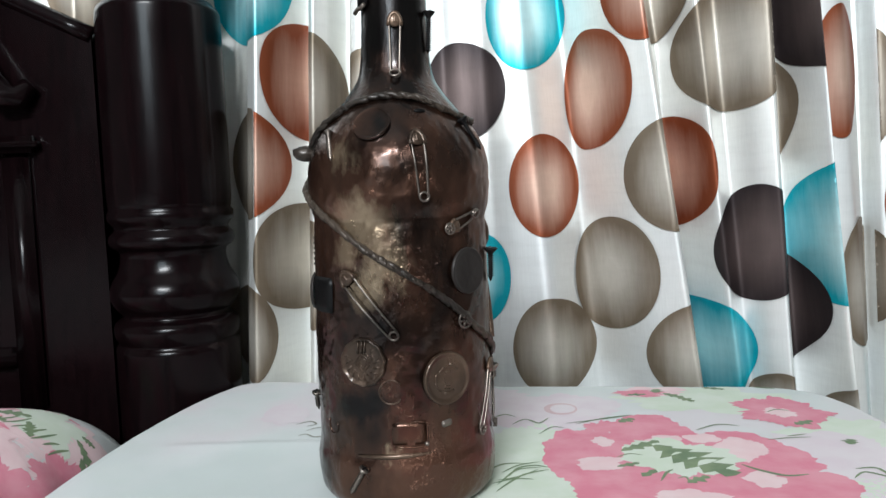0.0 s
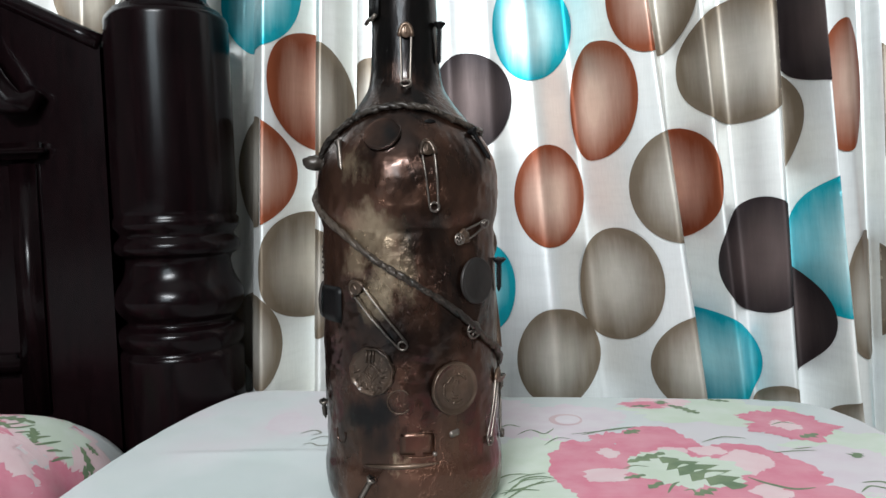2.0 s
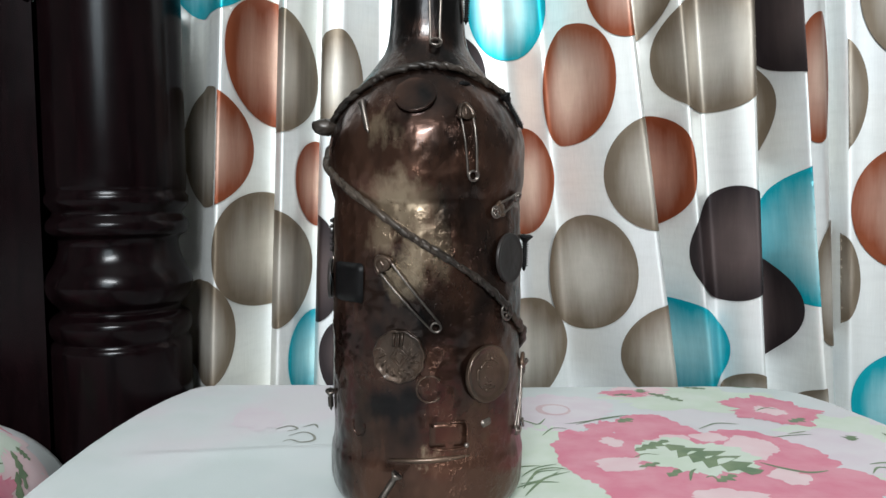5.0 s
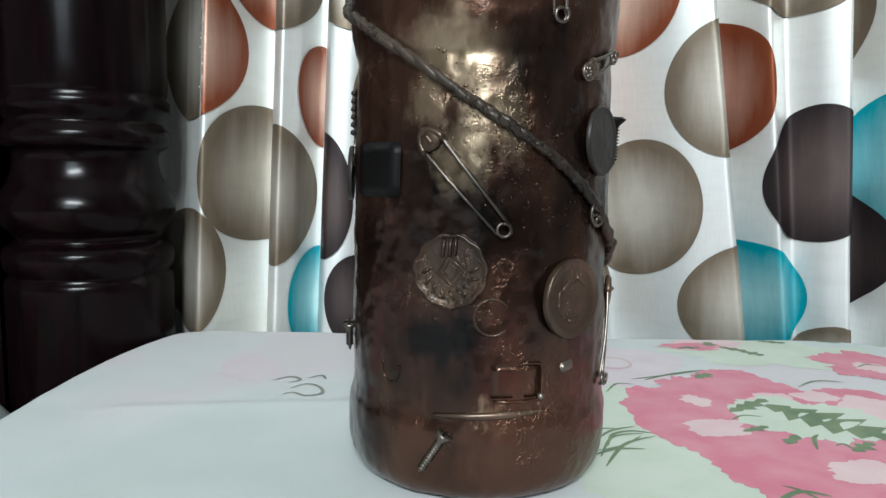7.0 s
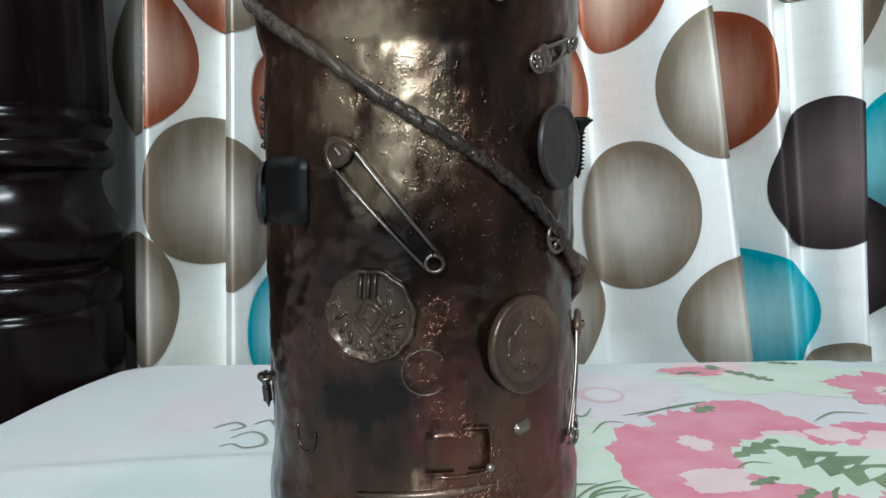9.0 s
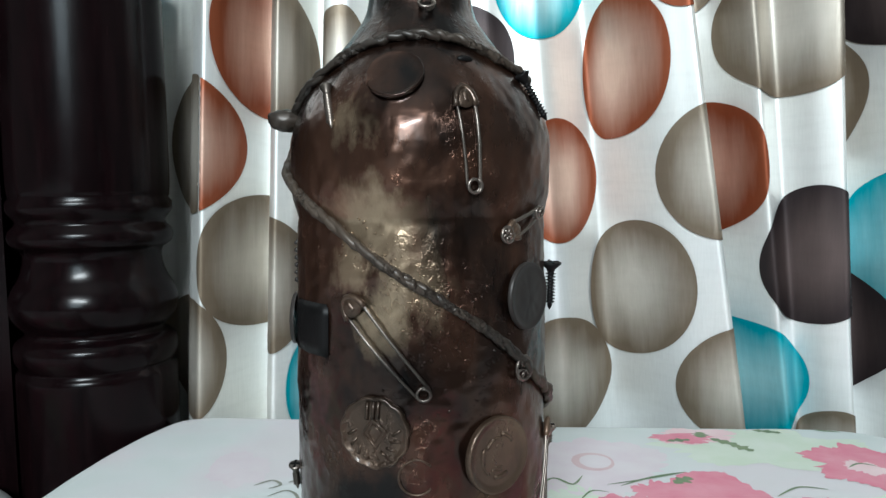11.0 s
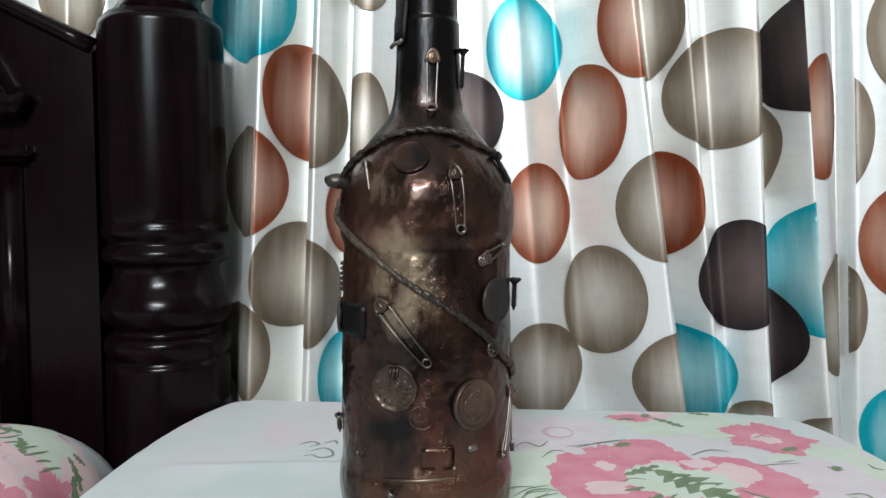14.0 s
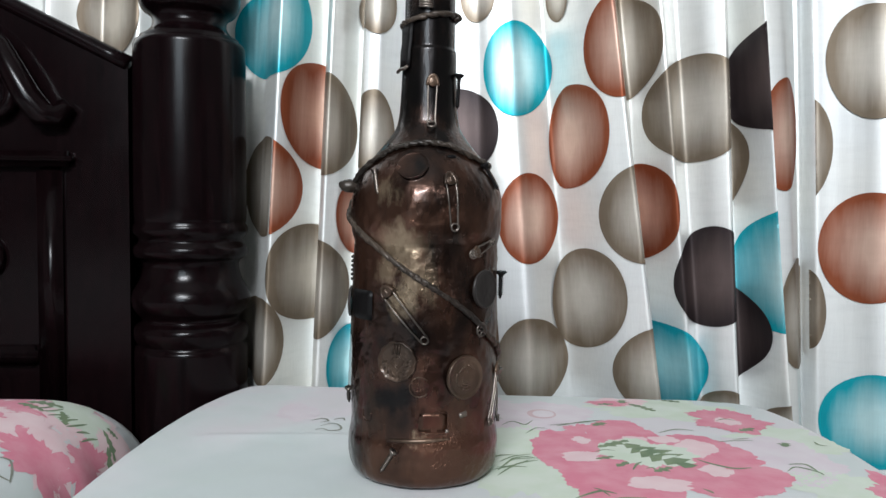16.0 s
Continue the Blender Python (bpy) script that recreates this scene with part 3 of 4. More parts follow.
def build_tablecloth():
    root = thing("tablecloth", (0.07, 0.42, TABLE_Z), "pale rose-printed cotton cloth draped over the side table", "tablecloth")
    inv = Matrix.Translation((-0.07, -0.42, -TABLE_Z))
    edge = dense_outline(OUTLINE, 0.006)
    n = len(edge)
    c = Vector((0.07, 0.42))
    bm = bmesh.new()
    rings = []
    for k in range(1, 71):
        f = k / 70
        rings.append([bm.verts.new((*(c + (e - c) * f * 0.985), cloth_z(*(c + (e - c) * f * 0.985)))) for e in edge])
    normals = []
    for i in range(n):
        d = edge[(i + 1) % n] - edge[i - 1]
        normals.append(Vector((-d.y, d.x)).normalized())
    for down, out in ((0.0015, 0.001), (0.004, 0.003), (0.008, 0.0045), (0.014, 0.0055), (0.03, 0.007), (0.06, 0.009), (0.10, 0.011), (0.15, 0.013), (0.21, 0.014)):
        ring = []
        for i, e in enumerate(edge):
            wave = 0.012 * down / 0.21 * math.sin(i * 0.21 + 1.3 * math.sin(i * 0.05))
            p = e + normals[i] * (out + wave - 0.002)
            ring.append(bm.verts.new((p.x, p.y, cloth_z(e.x, e.y) - down)))
        rings.append(ring)
    mid = bm.verts.new((c.x, c.y, cloth_z(c.x, c.y)))
    for i in range(n):
        bm.faces.new((mid, rings[0][(i + 1) % n], rings[0][i]))
    for a, b in zip(rings, rings[1:]):
        for i in range(n):
            j = (i + 1) % n
            bm.faces.new((a[i], a[j], b[j], b[i]))
    bmesh.ops.recalc_face_normals(bm, faces=bm.faces[:])
    part("fabric", bm, CLOTH, root).matrix_parent_inverse = inv
    return root


CLOTH_ROOT = build_tablecloth()
CLOTH_INV = Matrix.Translation((-0.07, -0.42, -TABLE_Z))
SHEET_INV = Matrix.Translation((0.9, 0.2, -0.30))


def on_cloth(x, y, layer):
    return (x, y, cloth_z(x, y) + 0.00015 + 0.00006 * layer)


def on_sheet(x, y, layer):
    """x beyond the mattress's shoulder runs on down its side."""
    full = HALF_X - SHEET_R + SHEET_R * math.pi / 2 + MAT_Z - SHEET_R - 0.30
    d = x - (MAT_X - SHEET_R) + HALF_X - SHEET_R
    fy = (MAT_Y + 1.35) / 2
    full_y = fy - SHEET_R + SHEET_R * math.pi / 2 + MAT_Z - SHEET_R - 0.30
    dy = y - (MAT_Y - SHEET_R) + fy - SHEET_R
    return sheet_point(d / full, dy / full_y, 0.0003 + 0.0001 * layer)


LAY = {"lay": on_cloth, "root": CLOTH_ROOT, "inv": CLOTH_INV}


def lay_print(x, y, layer):
    return LAY["lay"](x, y, layer)


def print_part(name, bm, mat):
    part(name, bm, mat, LAY["root"]).matrix_parent_inverse = LAY["inv"]


def printed_patch(name, cx, cy, rx, ry, mat, layer, seed, lobes=6, depth=0.2, jag=0.08, turn=0.0):
    """A flat printed shape with lobes and a ragged edge."""
    rnd = random.Random(seed)
    ph = [rnd.uniform(0, 6.28) for _ in range(4)]
    bm = bmesh.new()
    seg, rings = 120, 10
    grid = []
    for k in range(1, rings + 1):
        ring = []
        for i in range(seg):
            a = 2 * math.pi * i / seg
            r = 1 - depth * (0.5 - 0.5 * abs(math.cos(lobes * 0.5 * a + ph[0]))) * 2 + 0.12 * math.sin(2 * a + ph[1])
            r += jag * noise.noise((math.cos(a) * 3 + seed, math.sin(a) * 3, ph[2])) + jag * 0.6 * noise.noise((math.cos(a) * 11, math.sin(a) * 11 + seed, ph[3]))
            r = max(0.12, r) * k / rings
            x, y = rx * r * math.cos(a), ry * r * math.sin(a)
            c, q = math.cos(turn), math.sin(turn)
            ring.append(bm.verts.new(lay_print(cx + x * c - y * q, cy + x * q + y * c, layer)))
        grid.append(ring)
    mid = bm.verts.new(lay_print(cx, cy, layer))
    for i in range(seg):
        j = (i + 1) % seg
        bm.faces.new((mid, grid[0][i], grid[0][j]))
        for a, b in zip(grid, grid[1:]):
            bm.faces.new((a[i], b[i], b[j], a[j]))
    print_part(name, bm, mat)


def printed_stroke(pts, w, mat, layer):
    """A brush line that swells and tapers."""
    bm = bmesh.new()
    dense = []
    n = len(pts)
    for i in range(n - 1):
        p = [Vector(pts[max(0, min(n - 1, i + k))]) for k in (-1, 0, 1, 2)]
        for q in range(8):
            t = q / 8
            dense.append(0.5 * ((2 * p[1]) + (p[2] - p[0]) * t + (2 * p[0] - 5 * p[1] + 4 * p[2] - p[3]) * t * t + (3 * p[1] - p[0] - 3 * p[2] + p[3]) * t**3))
    dense.append(Vector(pts[-1]))
    prev = None
    for i, p in enumerate(dense):
        d = (dense[min(len(dense) - 1, i + 1)] - dense[max(0, i - 1)]).normalized()
        side = Vector((-d.y, d.x)) * w * (0.25 + 0.75 * math.sin(math.pi * i / (len(dense) - 1)))
        cur = [bm.verts.new(lay_print(*(p + side), layer)), bm.verts.new(lay_print(*(p - side), layer))]
        if prev:
            bm.faces.new((prev[0], prev[1], cur[1], cur[0]))
        prev = cur
    print_part("printed_line", bm, mat)


def jagged_leaf(cx, cy, length, width, turn, seed, layer, teeth=6):
    """A dark saw-edged leaf."""
    rnd = random.Random(seed)
    bm = bmesh.new()
    c, q = math.cos(turn), math.sin(turn)
    left, right = [], []
    for i in range(teeth * 2 + 1):
        t = i / (teeth * 2)
        w = width * math.sin(math.pi * min(1, t * 0.92 + 0.06)) ** 0.8
        for side, out in ((1, left), (-1, right)):
            ww = w * (1.0 if i % 2 else 0.42) * rnd.uniform(0.75, 1.15)
            x, y = (t - 0.5) * length + (0.06 * length if i % 2 else 0), side * ww
            out.append(bm.verts.new(lay_print(cx + x * c - y * q, cy + x * q + y * c, layer)))
    for i in range(teeth * 2):
        bm.faces.new((left[i], right[i], right[i + 1], left[i + 1]))
    print_part("printed_leaf", bm, GREEN)


# pale washes
printed_patch("printed_wash", 0.100, 0.470, 0.060, 0.085, PALE_GREEN, 0, 11, 5, 0.2, 0.2)
printed_patch("printed_wash", 0.235, 0.610, 0.075, 0.034, PALE_GREEN, 0, 12, 5, 0.2, 0.2)
printed_patch("printed_wash", 0.300, 0.520, 0.040, 0.040, PALE_GREEN, 0, 13, 5, 0.2, 0.25)
printed_patch("printed_wash", 0.150, 0.360, 0.060, 0.040, PALE_GREEN, 0, 14, 5, 0.2, 0.25)
printed_patch("printed_wash", 0.120, 0.590, 0.050, 0.045, LILAC, 0, 15, 4, 0.1, 0.2)
printed_patch("printed_wash", -0.090, 0.600, 0.020, 0.030, LILAC, 0, 16, 4, 0.1, 0.2)
printed_patch("printed_wash", 0.060, 0.630, 0.050, 0.030, LILAC, 1, 17, 4, 0.1, 0.2)
printed_patch("printed_wash", 0.275, 0.475, 0.045, 0.050, LILAC, 1, 19, 4, 0.1, 0.2)
printed_patch("printed_wash", 0.290, 0.410, 0.035, 0.040, PALE_GREEN, 1, 18, 4, 0.1, 0.25)
# large rose
printed_patch("printed_petal", 0.135, 0.490, 0.034, 0.062, PINK, 2, 201, 3, 0.12, 0.14, 0)
printed_patch("printed_petal", 0.179, 0.521, 0.034, 0.050, PINK, 2, 202, 3, 0.12, 0.14, 0)
printed_patch("printed_petal", 0.223, 0.477, 0.045, 0.049, PINK, 2, 203, 3, 0.12, 0.14, 0)
printed_patch("printed_petal", 0.227, 0.431, 0.039, 0.036, PINK, 2, 204, 3, 0.12, 0.14, 0)
printed_patch("printed_petal", 0.150, 0.421, 0.045, 0.046, PINK, 2, 205, 3, 0.12, 0.14, 0)
printed_patch("printed_petal", 0.183, 0.477, 0.054, 0.060, PINK, 2, 206, 3, 0.12, 0.14, 0)
printed_patch("printed_petal", 0.142, 0.517, 0.008, 0.009, PALE_PINK, 3, 207, 4, 0.22, 0.17, 0)
printed_patch("printed_petal", 0.134, 0.478, 0.017, 0.012, PALE_PINK, 3, 208, 4, 0.22, 0.17, 0)
printed_patch("printed_petal", 0.224, 0.498, 0.017, 0.022, PALE_PINK, 3, 209, 4, 0.22, 0.17, 0)
printed_patch("printed_petal", 0.174, 0.421, 0.024, 0.013, PALE_PINK, 3, 210, 4, 0.22, 0.17, 0)
printed_patch("printed_petal", 0.221, 0.448, 0.013, 0.012, PALE_PINK, 3, 211, 4, 0.22, 0.17, 0)
printed_patch("printed_petal", 0.182, 0.516, 0.013, 0.010, PALE_PINK, 3, 212, 4, 0.22, 0.17, 0)
printed_patch("printed_petal", 0.207, 0.518, 0.011, 0.011, PALE_PINK, 3, 213, 4, 0.22, 0.17, 0)
printed_patch("printed_heart", 0.183, 0.486, 0.032, 0.036, PALE_GREEN, 4, 214, 4, 0.15, 0.22, 0)
jagged_leaf(0.190, 0.480, 0.062, 0.018, -1.01, 215, 5, 6)
jagged_leaf(0.164, 0.506, 0.032, 0.006, 0.56, 216, 5, 4)
jagged_leaf(0.150, 0.473, 0.015, 0.004, 0.34, 217, 5, 3)
jagged_leaf(0.159, 0.459, 0.014, 0.004, 0.79, 218, 5, 2)
jagged_leaf(0.184, 0.448, 0.017, 0.005, 0.54, 219, 5, 3)
printed_stroke([(0.216, 0.471), (0.224, 0.461), (0.235, 0.453), (0.248, 0.455)], 0.0016, GREEN, 5)
printed_stroke([(0.247, 0.513), (0.261, 0.516), (0.276, 0.516)], 0.0008, GREEN, 5)
printed_stroke([(0.208, 0.535), (0.225, 0.547), (0.240, 0.543)], 0.0008, GREEN, 5)
printed_stroke([(0.277, 0.461), (0.289, 0.461), (0.290, 0.446)], 0.0011, GREEN, 5)
printed_stroke([(0.198, 0.412), (0.201, 0.407), (0.202, 0.404)], 0.001, GREEN, 5)
printed_stroke([(0.163, 0.447), (0.169, 0.459), (0.174, 0.464)], 0.001, GREEN, 5)
printed_stroke([(0.173, 0.450), (0.178, 0.452), (0.178, 0.445)], 0.0008, GREEN, 5)
printed_stroke([(0.146, 0.487), (0.154, 0.492), (0.162, 0.489)], 0.0008, GREEN, 5)
printed_stroke([(0.071, 0.450), (0.083, 0.471), (0.098, 0.474)], 0.0008, GREEN, 5)
printed_stroke([(0.074, 0.468), (0.085, 0.479), (0.098, 0.484)], 0.0008, GREEN, 5)
printed_stroke([(0.071, 0.457), (0.084, 0.461), (0.096, 0.471)], 0.0008, GREEN, 5)
printed_stroke([(0.114, 0.398), (0.131, 0.409), (0.141, 0.404)], 0.0014, GREEN, 5)
printed_stroke([(0.129, 0.415), (0.133, 0.410), (0.136, 0.400)], 0.0008, GREEN, 5)
printed_stroke([(0.102, 0.537), (0.112, 0.550), (0.121, 0.548)], 0.0007, GREEN, 5)
printed_stroke([(0.123, 0.558), (0.143, 0.563), (0.168, 0.570)], 0.0007, GREEN, 5)
printed_stroke([(0.321, 0.511), (0.321, 0.503), (0.326, 0.500)], 0.001, GREEN, 5)
# small roses further back
printed_patch("printed_rose", 0.281, 0.576, 0.036, 0.036, PINK, 2, 5, 5, 0.25, 0.25)
printed_patch("printed_heart", 0.279, 0.573, 0.011, 0.012, PALE_PINK, 3, 51, 5, 0.3, 0.3)
printed_stroke([(0.270, 0.575), (0.279, 0.580), (0.286, 0.575)], 0.0009, GREEN, 4)
printed_patch("printed_rose", 0.200, 0.634, 0.034, 0.015, PALE_PINK, 2, 6, 5, 0.25, 0.25)
printed_patch("printed_rose", 0.190, 0.630, 0.020, 0.010, PINK, 3, 61, 5, 0.25, 0.3)
for x, y, l, w, a in ((0.215, 0.622, 0.018, 0.006, -0.8), (0.222, 0.610, 0.016, 0.005, -1.0), (0.205, 0.636, 0.012, 0.006, 1.2), (0.187, 0.626, 0.016, 0.004, 0.1), (0.252, 0.640, 0.018, 0.004, -0.4), (0.285, 0.548, 0.016, 0.006, 0.5), (0.166, 0.560, 0.014, 0.006, 0.6), (0.296, 0.505, 0.010, 0.006, 1.0)):
    jagged_leaf(x, y, l, w, a, int(x * 1e4), 4, 3)
printed_patch("printed_bud", 0.146, 0.548, 0.011, 0.014, PINK, 2, 7, 3, 0.2, 0.3)
printed_patch("printed_rose", 0.325, 0.395, 0.025, 0.050, PINK, 2, 8, 6, 0.25, 0.25)
printed_patch("printed_rose", 0.060, 0.250, 0.070, 0.070, PINK, 2, 9, 7, 0.25, 0.2)
# ring and drawn lines
printed_stroke([(0.124 + 0.011 * math.cos(a), 0.594 + 0.013 * math.sin(a)) for a in np.linspace(0, 6.3, 14)], 0.0024, print_ink("dusty_pink_ink", (0.52, 0.36, 0.38), (0.56, 0.42, 0.43)), 2)
for pts in ([(-0.075, 0.572), (-0.066, 0.579), (-0.060, 0.572), (-0.066, 0.567)], [(-0.056, 0.575), (-0.049, 0.580), (-0.046, 0.571)], [(-0.064, 0.556), (-0.056, 0.563), (-0.049, 0.557), (-0.047, 0.546), (-0.055, 0.542), (-0.062, 0.548), (-0.067, 0.545)],
            [(0.070, 0.440), (0.085, 0.462), (0.102, 0.470)], [(0.078, 0.462), (0.084, 0.474), (0.094, 0.478), (0.102, 0.474)], [(0.068, 0.452), (0.080, 0.458), (0.092, 0.456)], [(0.064, 0.470), (0.075, 0.482), (0.088, 0.482)],
            [(0.270, 0.448), (0.280, 0.456), (0.290, 0.446), (0.291, 0.440)], [(0.130, 0.556), (0.150, 0.566), (0.172, 0.572)], [(0.120, 0.380), (0.138, 0.396), (0.158, 0.398)], [(0.128, 0.376), (0.140, 0.384), (0.156, 0.386)],
            [(0.085, 0.560), (0.095, 0.570), (0.104, 0.560), (0.112, 0.572)], [(0.070, 0.575), (0.080, 0.585), (0.088, 0.578)], [(0.285, 0.640), (0.300, 0.636)], [(0.262, 0.520), (0.276, 0.523)]):
    printed_stroke(pts, 0.0010, LINE if pts[0][0] < 0.06 else GREEN, 4)

# the rose print of the bed sheet
LAY.update(lay=on_sheet, root=mattress, inv=SHEET_INV)
printed_patch("printed_wash", -0.300, 0.560, 0.130, 0.085, PALE_PINK, 0, 91, 6, 0.2, 0.3)
printed_patch("printed_rose", -0.330, 0.622, 0.060, 0.026, PINK, 1, 92, 6, 0.3, 0.4)
printed_patch("printed_rose", -0.262, 0.510, 0.045, 0.030, PINK, 1, 93, 6, 0.3, 0.4)
printed_patch("printed_wash", -0.400, 0.620, 0.050, 0.030, PALE_PINK, 0, 71, 5, 0.2, 0.3)
printed_patch("printed_rose", -0.352, 0.572, 0.055, 0.034, PINK, 1, 72, 7, 0.3, 0.4)
printed_patch("printed_petal", -0.345, 0.560, 0.026, 0.010, PALE_PINK, 2, 84, 4, 0.3, 0.6, 0.2)
printed_patch("printed_wash", -0.282, 0.606, 0.036, 0.032, PALE_GREEN, 2, 73, 5, 0.25, 0.4)
printed_patch("printed_rose", -0.238, 0.556, 0.024, 0.036, PINK, 1, 74, 6, 0.3, 0.4)
printed_patch("printed_rose", -0.290, 0.545, 0.024, 0.016, PALE_PINK, 2, 75, 5, 0.3, 0.5)
for x, y, l, w, a in ((-0.308, 0.594, 0.030, 0.007, 0.3), (-0.314, 0.580, 0.026, 0.005, -0.3), (-0.284, 0.580, 0.022, 0.006, 2.2), (-0.242, 0.604, 0.030, 0.005, -0.3), (-0.226, 0.590, 0.036, 0.006, -0.5), (-0.290, 0.628, 0.016, 0.004, 0.6), (-0.250, 0.618, 0.014, 0.004, 0.2)):
    jagged_leaf(x, y, l, w, a, int(-x * 1e4), 4, 4)
for k in range(7):
    printed_stroke([(-0.300 + 0.008 * k, 0.592 + 0.004 * math.sin(k * 2.1)), (-0.304 + 0.008 * k, 0.582), (-0.312 + 0.009 * k, 0.572 + 0.003 * math.sin(k * 3))], 0.0012, GREEN, 4)
printed_patch("printed_wash", -0.285, 0.425, 0.045, 0.030, PALE_GREEN, 1, 76, 5, 0.2, 0.4)
printed_patch("printed_rose", -0.205, 0.490, 0.030, 0.030, PALE_PINK, 1, 77, 6, 0.25, 0.4)
jagged_leaf(-0.300, 0.440, 0.036, 0.009, 1.1, 81, 4, 4)
jagged_leaf(-0.275, 0.420, 0.030, 0.008, 0.5, 82, 4, 4)
printed_patch("printed_rose", -0.400, 0.330, 0.080, 0.070, PINK, 1, 78, 7, 0.3, 0.4)
printed_patch("printed_rose", -0.600, 0.420, 0.090, 0.090, PINK, 1, 79, 7, 0.3, 0.4)
printed_patch("printed_wash", -0.520, 0.620, 0.060, 0.040, PALE_GREEN, 1, 80, 5, 0.2, 0.3)
for pts in ([(-0.285, 0.482), (-0.276, 0.488), (-0.268, 0.480), (-0.262, 0.470)], [(-0.280, 0.474), (-0.272, 0.468), (-0.262, 0.472)], [(-0.330, 0.520), (-0.322, 0.526), (-0.314, 0.520), (-0.320, 0.512), (-0.328, 0.514)]):
    printed_stroke(pts, 0.0010, LINE, 4)

# ---- bottle ----
BOTTLE_AT = (0.0194, 0.4551, TABLE_Z)
BOTTLE = [(0.0, 0.0420), (0.0015, 0.0455), (0.006, 0.0488), (0.013, 0.0504), (0.020, 0.0507), (0.026, 0.0504), (0.031, 0.0494), (0.036, 0.0490), (0.06, 0.0491), (0.10, 0.0490), (0.150, 0.0483), (0.1535, 0.0479), (0.157, 0.0487),
          (0.163, 0.0500), (0.172, 0.0505), (0.181, 0.0504), (0.188, 0.0492), (0.196, 0.0462), (0.203, 0.0422), (0.210, 0.0368), (0.217, 0.0308), (0.223, 0.0262), (0.230, 0.0217), (0.237, 0.0199), (0.246, 0.0190), (0.262, 0.0183),
          (0.2815, 0.0178), (0.2825, 0.0170), (0.30, 0.0168), (0.335, 0.0166), (0.342, 0.0160), (0.345, 0.0130)]


def radius_at(z):
    return float(np.interp(z, [p[0] for p in BOTTLE], [p[1] for p in BOTTLE]))


bottle = thing("decorated_bottle", BOTTLE_AT, "dark bronze painted bottle with coins, pins, screws and rope", "bottle")
bottle.rotation_euler = (0.0, 0.012, 0.0)
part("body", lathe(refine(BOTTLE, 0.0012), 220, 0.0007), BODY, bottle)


def surf(theta, z, h=0.0):
    """A point h above the bottle's skin; theta in degrees from the side that faces the room."""
    theta, z, h = float(theta), float(z), float(h)
    a = radians(theta)
    r = radius_at(z)
    slope = (radius_at(z + 0.003) - radius_at(z - 0.003)) / 0.006
    n = Vector((math.sin(a), -math.cos(a), -slope)).normalized()
    return Vector((r * math.sin(a), -r * math.cos(a), z)) + h * n


def frame_at(theta, z, spin=0.0, h=0.0):
    """A pose on the skin: x sideways, y up along the skin, z outwards, turned by spin degrees."""
    p = surf(theta, z, h)
    n = (surf(theta, z, 0.01) - surf(theta, z)).normalized()
    a = radians(theta)
    e = Vector((math.cos(a), math.sin(a), 0))
    u = n.cross(e)
    return Matrix.Translation(p) @ Matrix((e, u, n)).transposed().to_4x4() @ pose(0, 0, 0, 0, 0, spin)


def along(t0, z0, t1, z1, n=12):
    """Maps (a, b, h), a from 0 to 1 along a line on the skin, b metres across it, to a point."""
    r = radius_at((z0 + z1) / 2)
    dx, dz = radians(t1 - t0) * r, z1 - z0
    length = math.hypot(dx, dz)
    cx, cz = -dz / length, dx / length

    def at(a, b=0.0, h=0.0):
        z = z0 + dz * a + cz * b
        return surf(t0 + (t1 - t0) * a + math.degrees(cx * b / r), z, h)
    return at, length


def safety_pin(t0, z0, t1, z1, width=0.0062, lift=0.0012):
    at, length = along(t0, z0, t1, z1)
    pin = bmesh.new()
    w = width / 2
    head = min(0.2, 0.006 / length)
    add_tube(pin, [at(head * 0.4 + (1 - head * 0.4) * k / 16, w * (1 - 0.35 * k / 16), lift) for k in range(17)], 0.00065, 6)
    add_tube(pin, [at(head * 0.4 + (1 - head * 0.4) * k / 16, -w * (1 - 0.35 * k / 16), lift + 0.0004 * math.sin(math.pi * k / 16)) for k in range(17)], 0.00055, 6)
    ring = [at(1.0 + (0.0022 * math.cos(a)) / length, 0.0022 * math.sin(a), lift + 0.0002 * a) for a in np.linspace(0, 9.0, 26)]
    add_tube(pin, ring, 0.0006, 6)
    ob = part("safety_pin", pin, STEEL, bottle, "dull safety pin stuck flat")
    cap = bmesh.new()
    pts = [at(head * (0.95 - 1.1 * math.sin(a)), w * 1.08 * math.cos(a), lift + 0.0003) for a in np.linspace(0, math.pi, 12)]
    add_tube(cap, pts, 0.0012, 8)
    mid = [at(head * (0.15 + 0.6 * k / 4), 0.0, lift + 0.0003) for k in range(5)]
    add_tube(cap, mid, 0.0013, 8)
    m = Matrix.Translation(at(head * 0.5, 0, lift + 0.0003))
    blob = bmesh.ops.create_uvsphere(cap, u_segments=14, v_segments=8, radius=1.0)["verts"]
    axis = (at(0.3, 0, lift) - at(0.1, 0, lift)).normalized()
    across = (at(0.2, 0.004, lift) - at(0.2, -0.004, lift)).normalized()
    turn = Matrix((axis, across, axis.cross(across))).transposed().to_4x4()
    bmesh.ops.transform(cap, matrix=m @ turn @ Matrix.Diagonal((0.0036, w * 1.15, 0.0010, 1)), verts=blob)
    part("cap", cap, TRIM, ob)


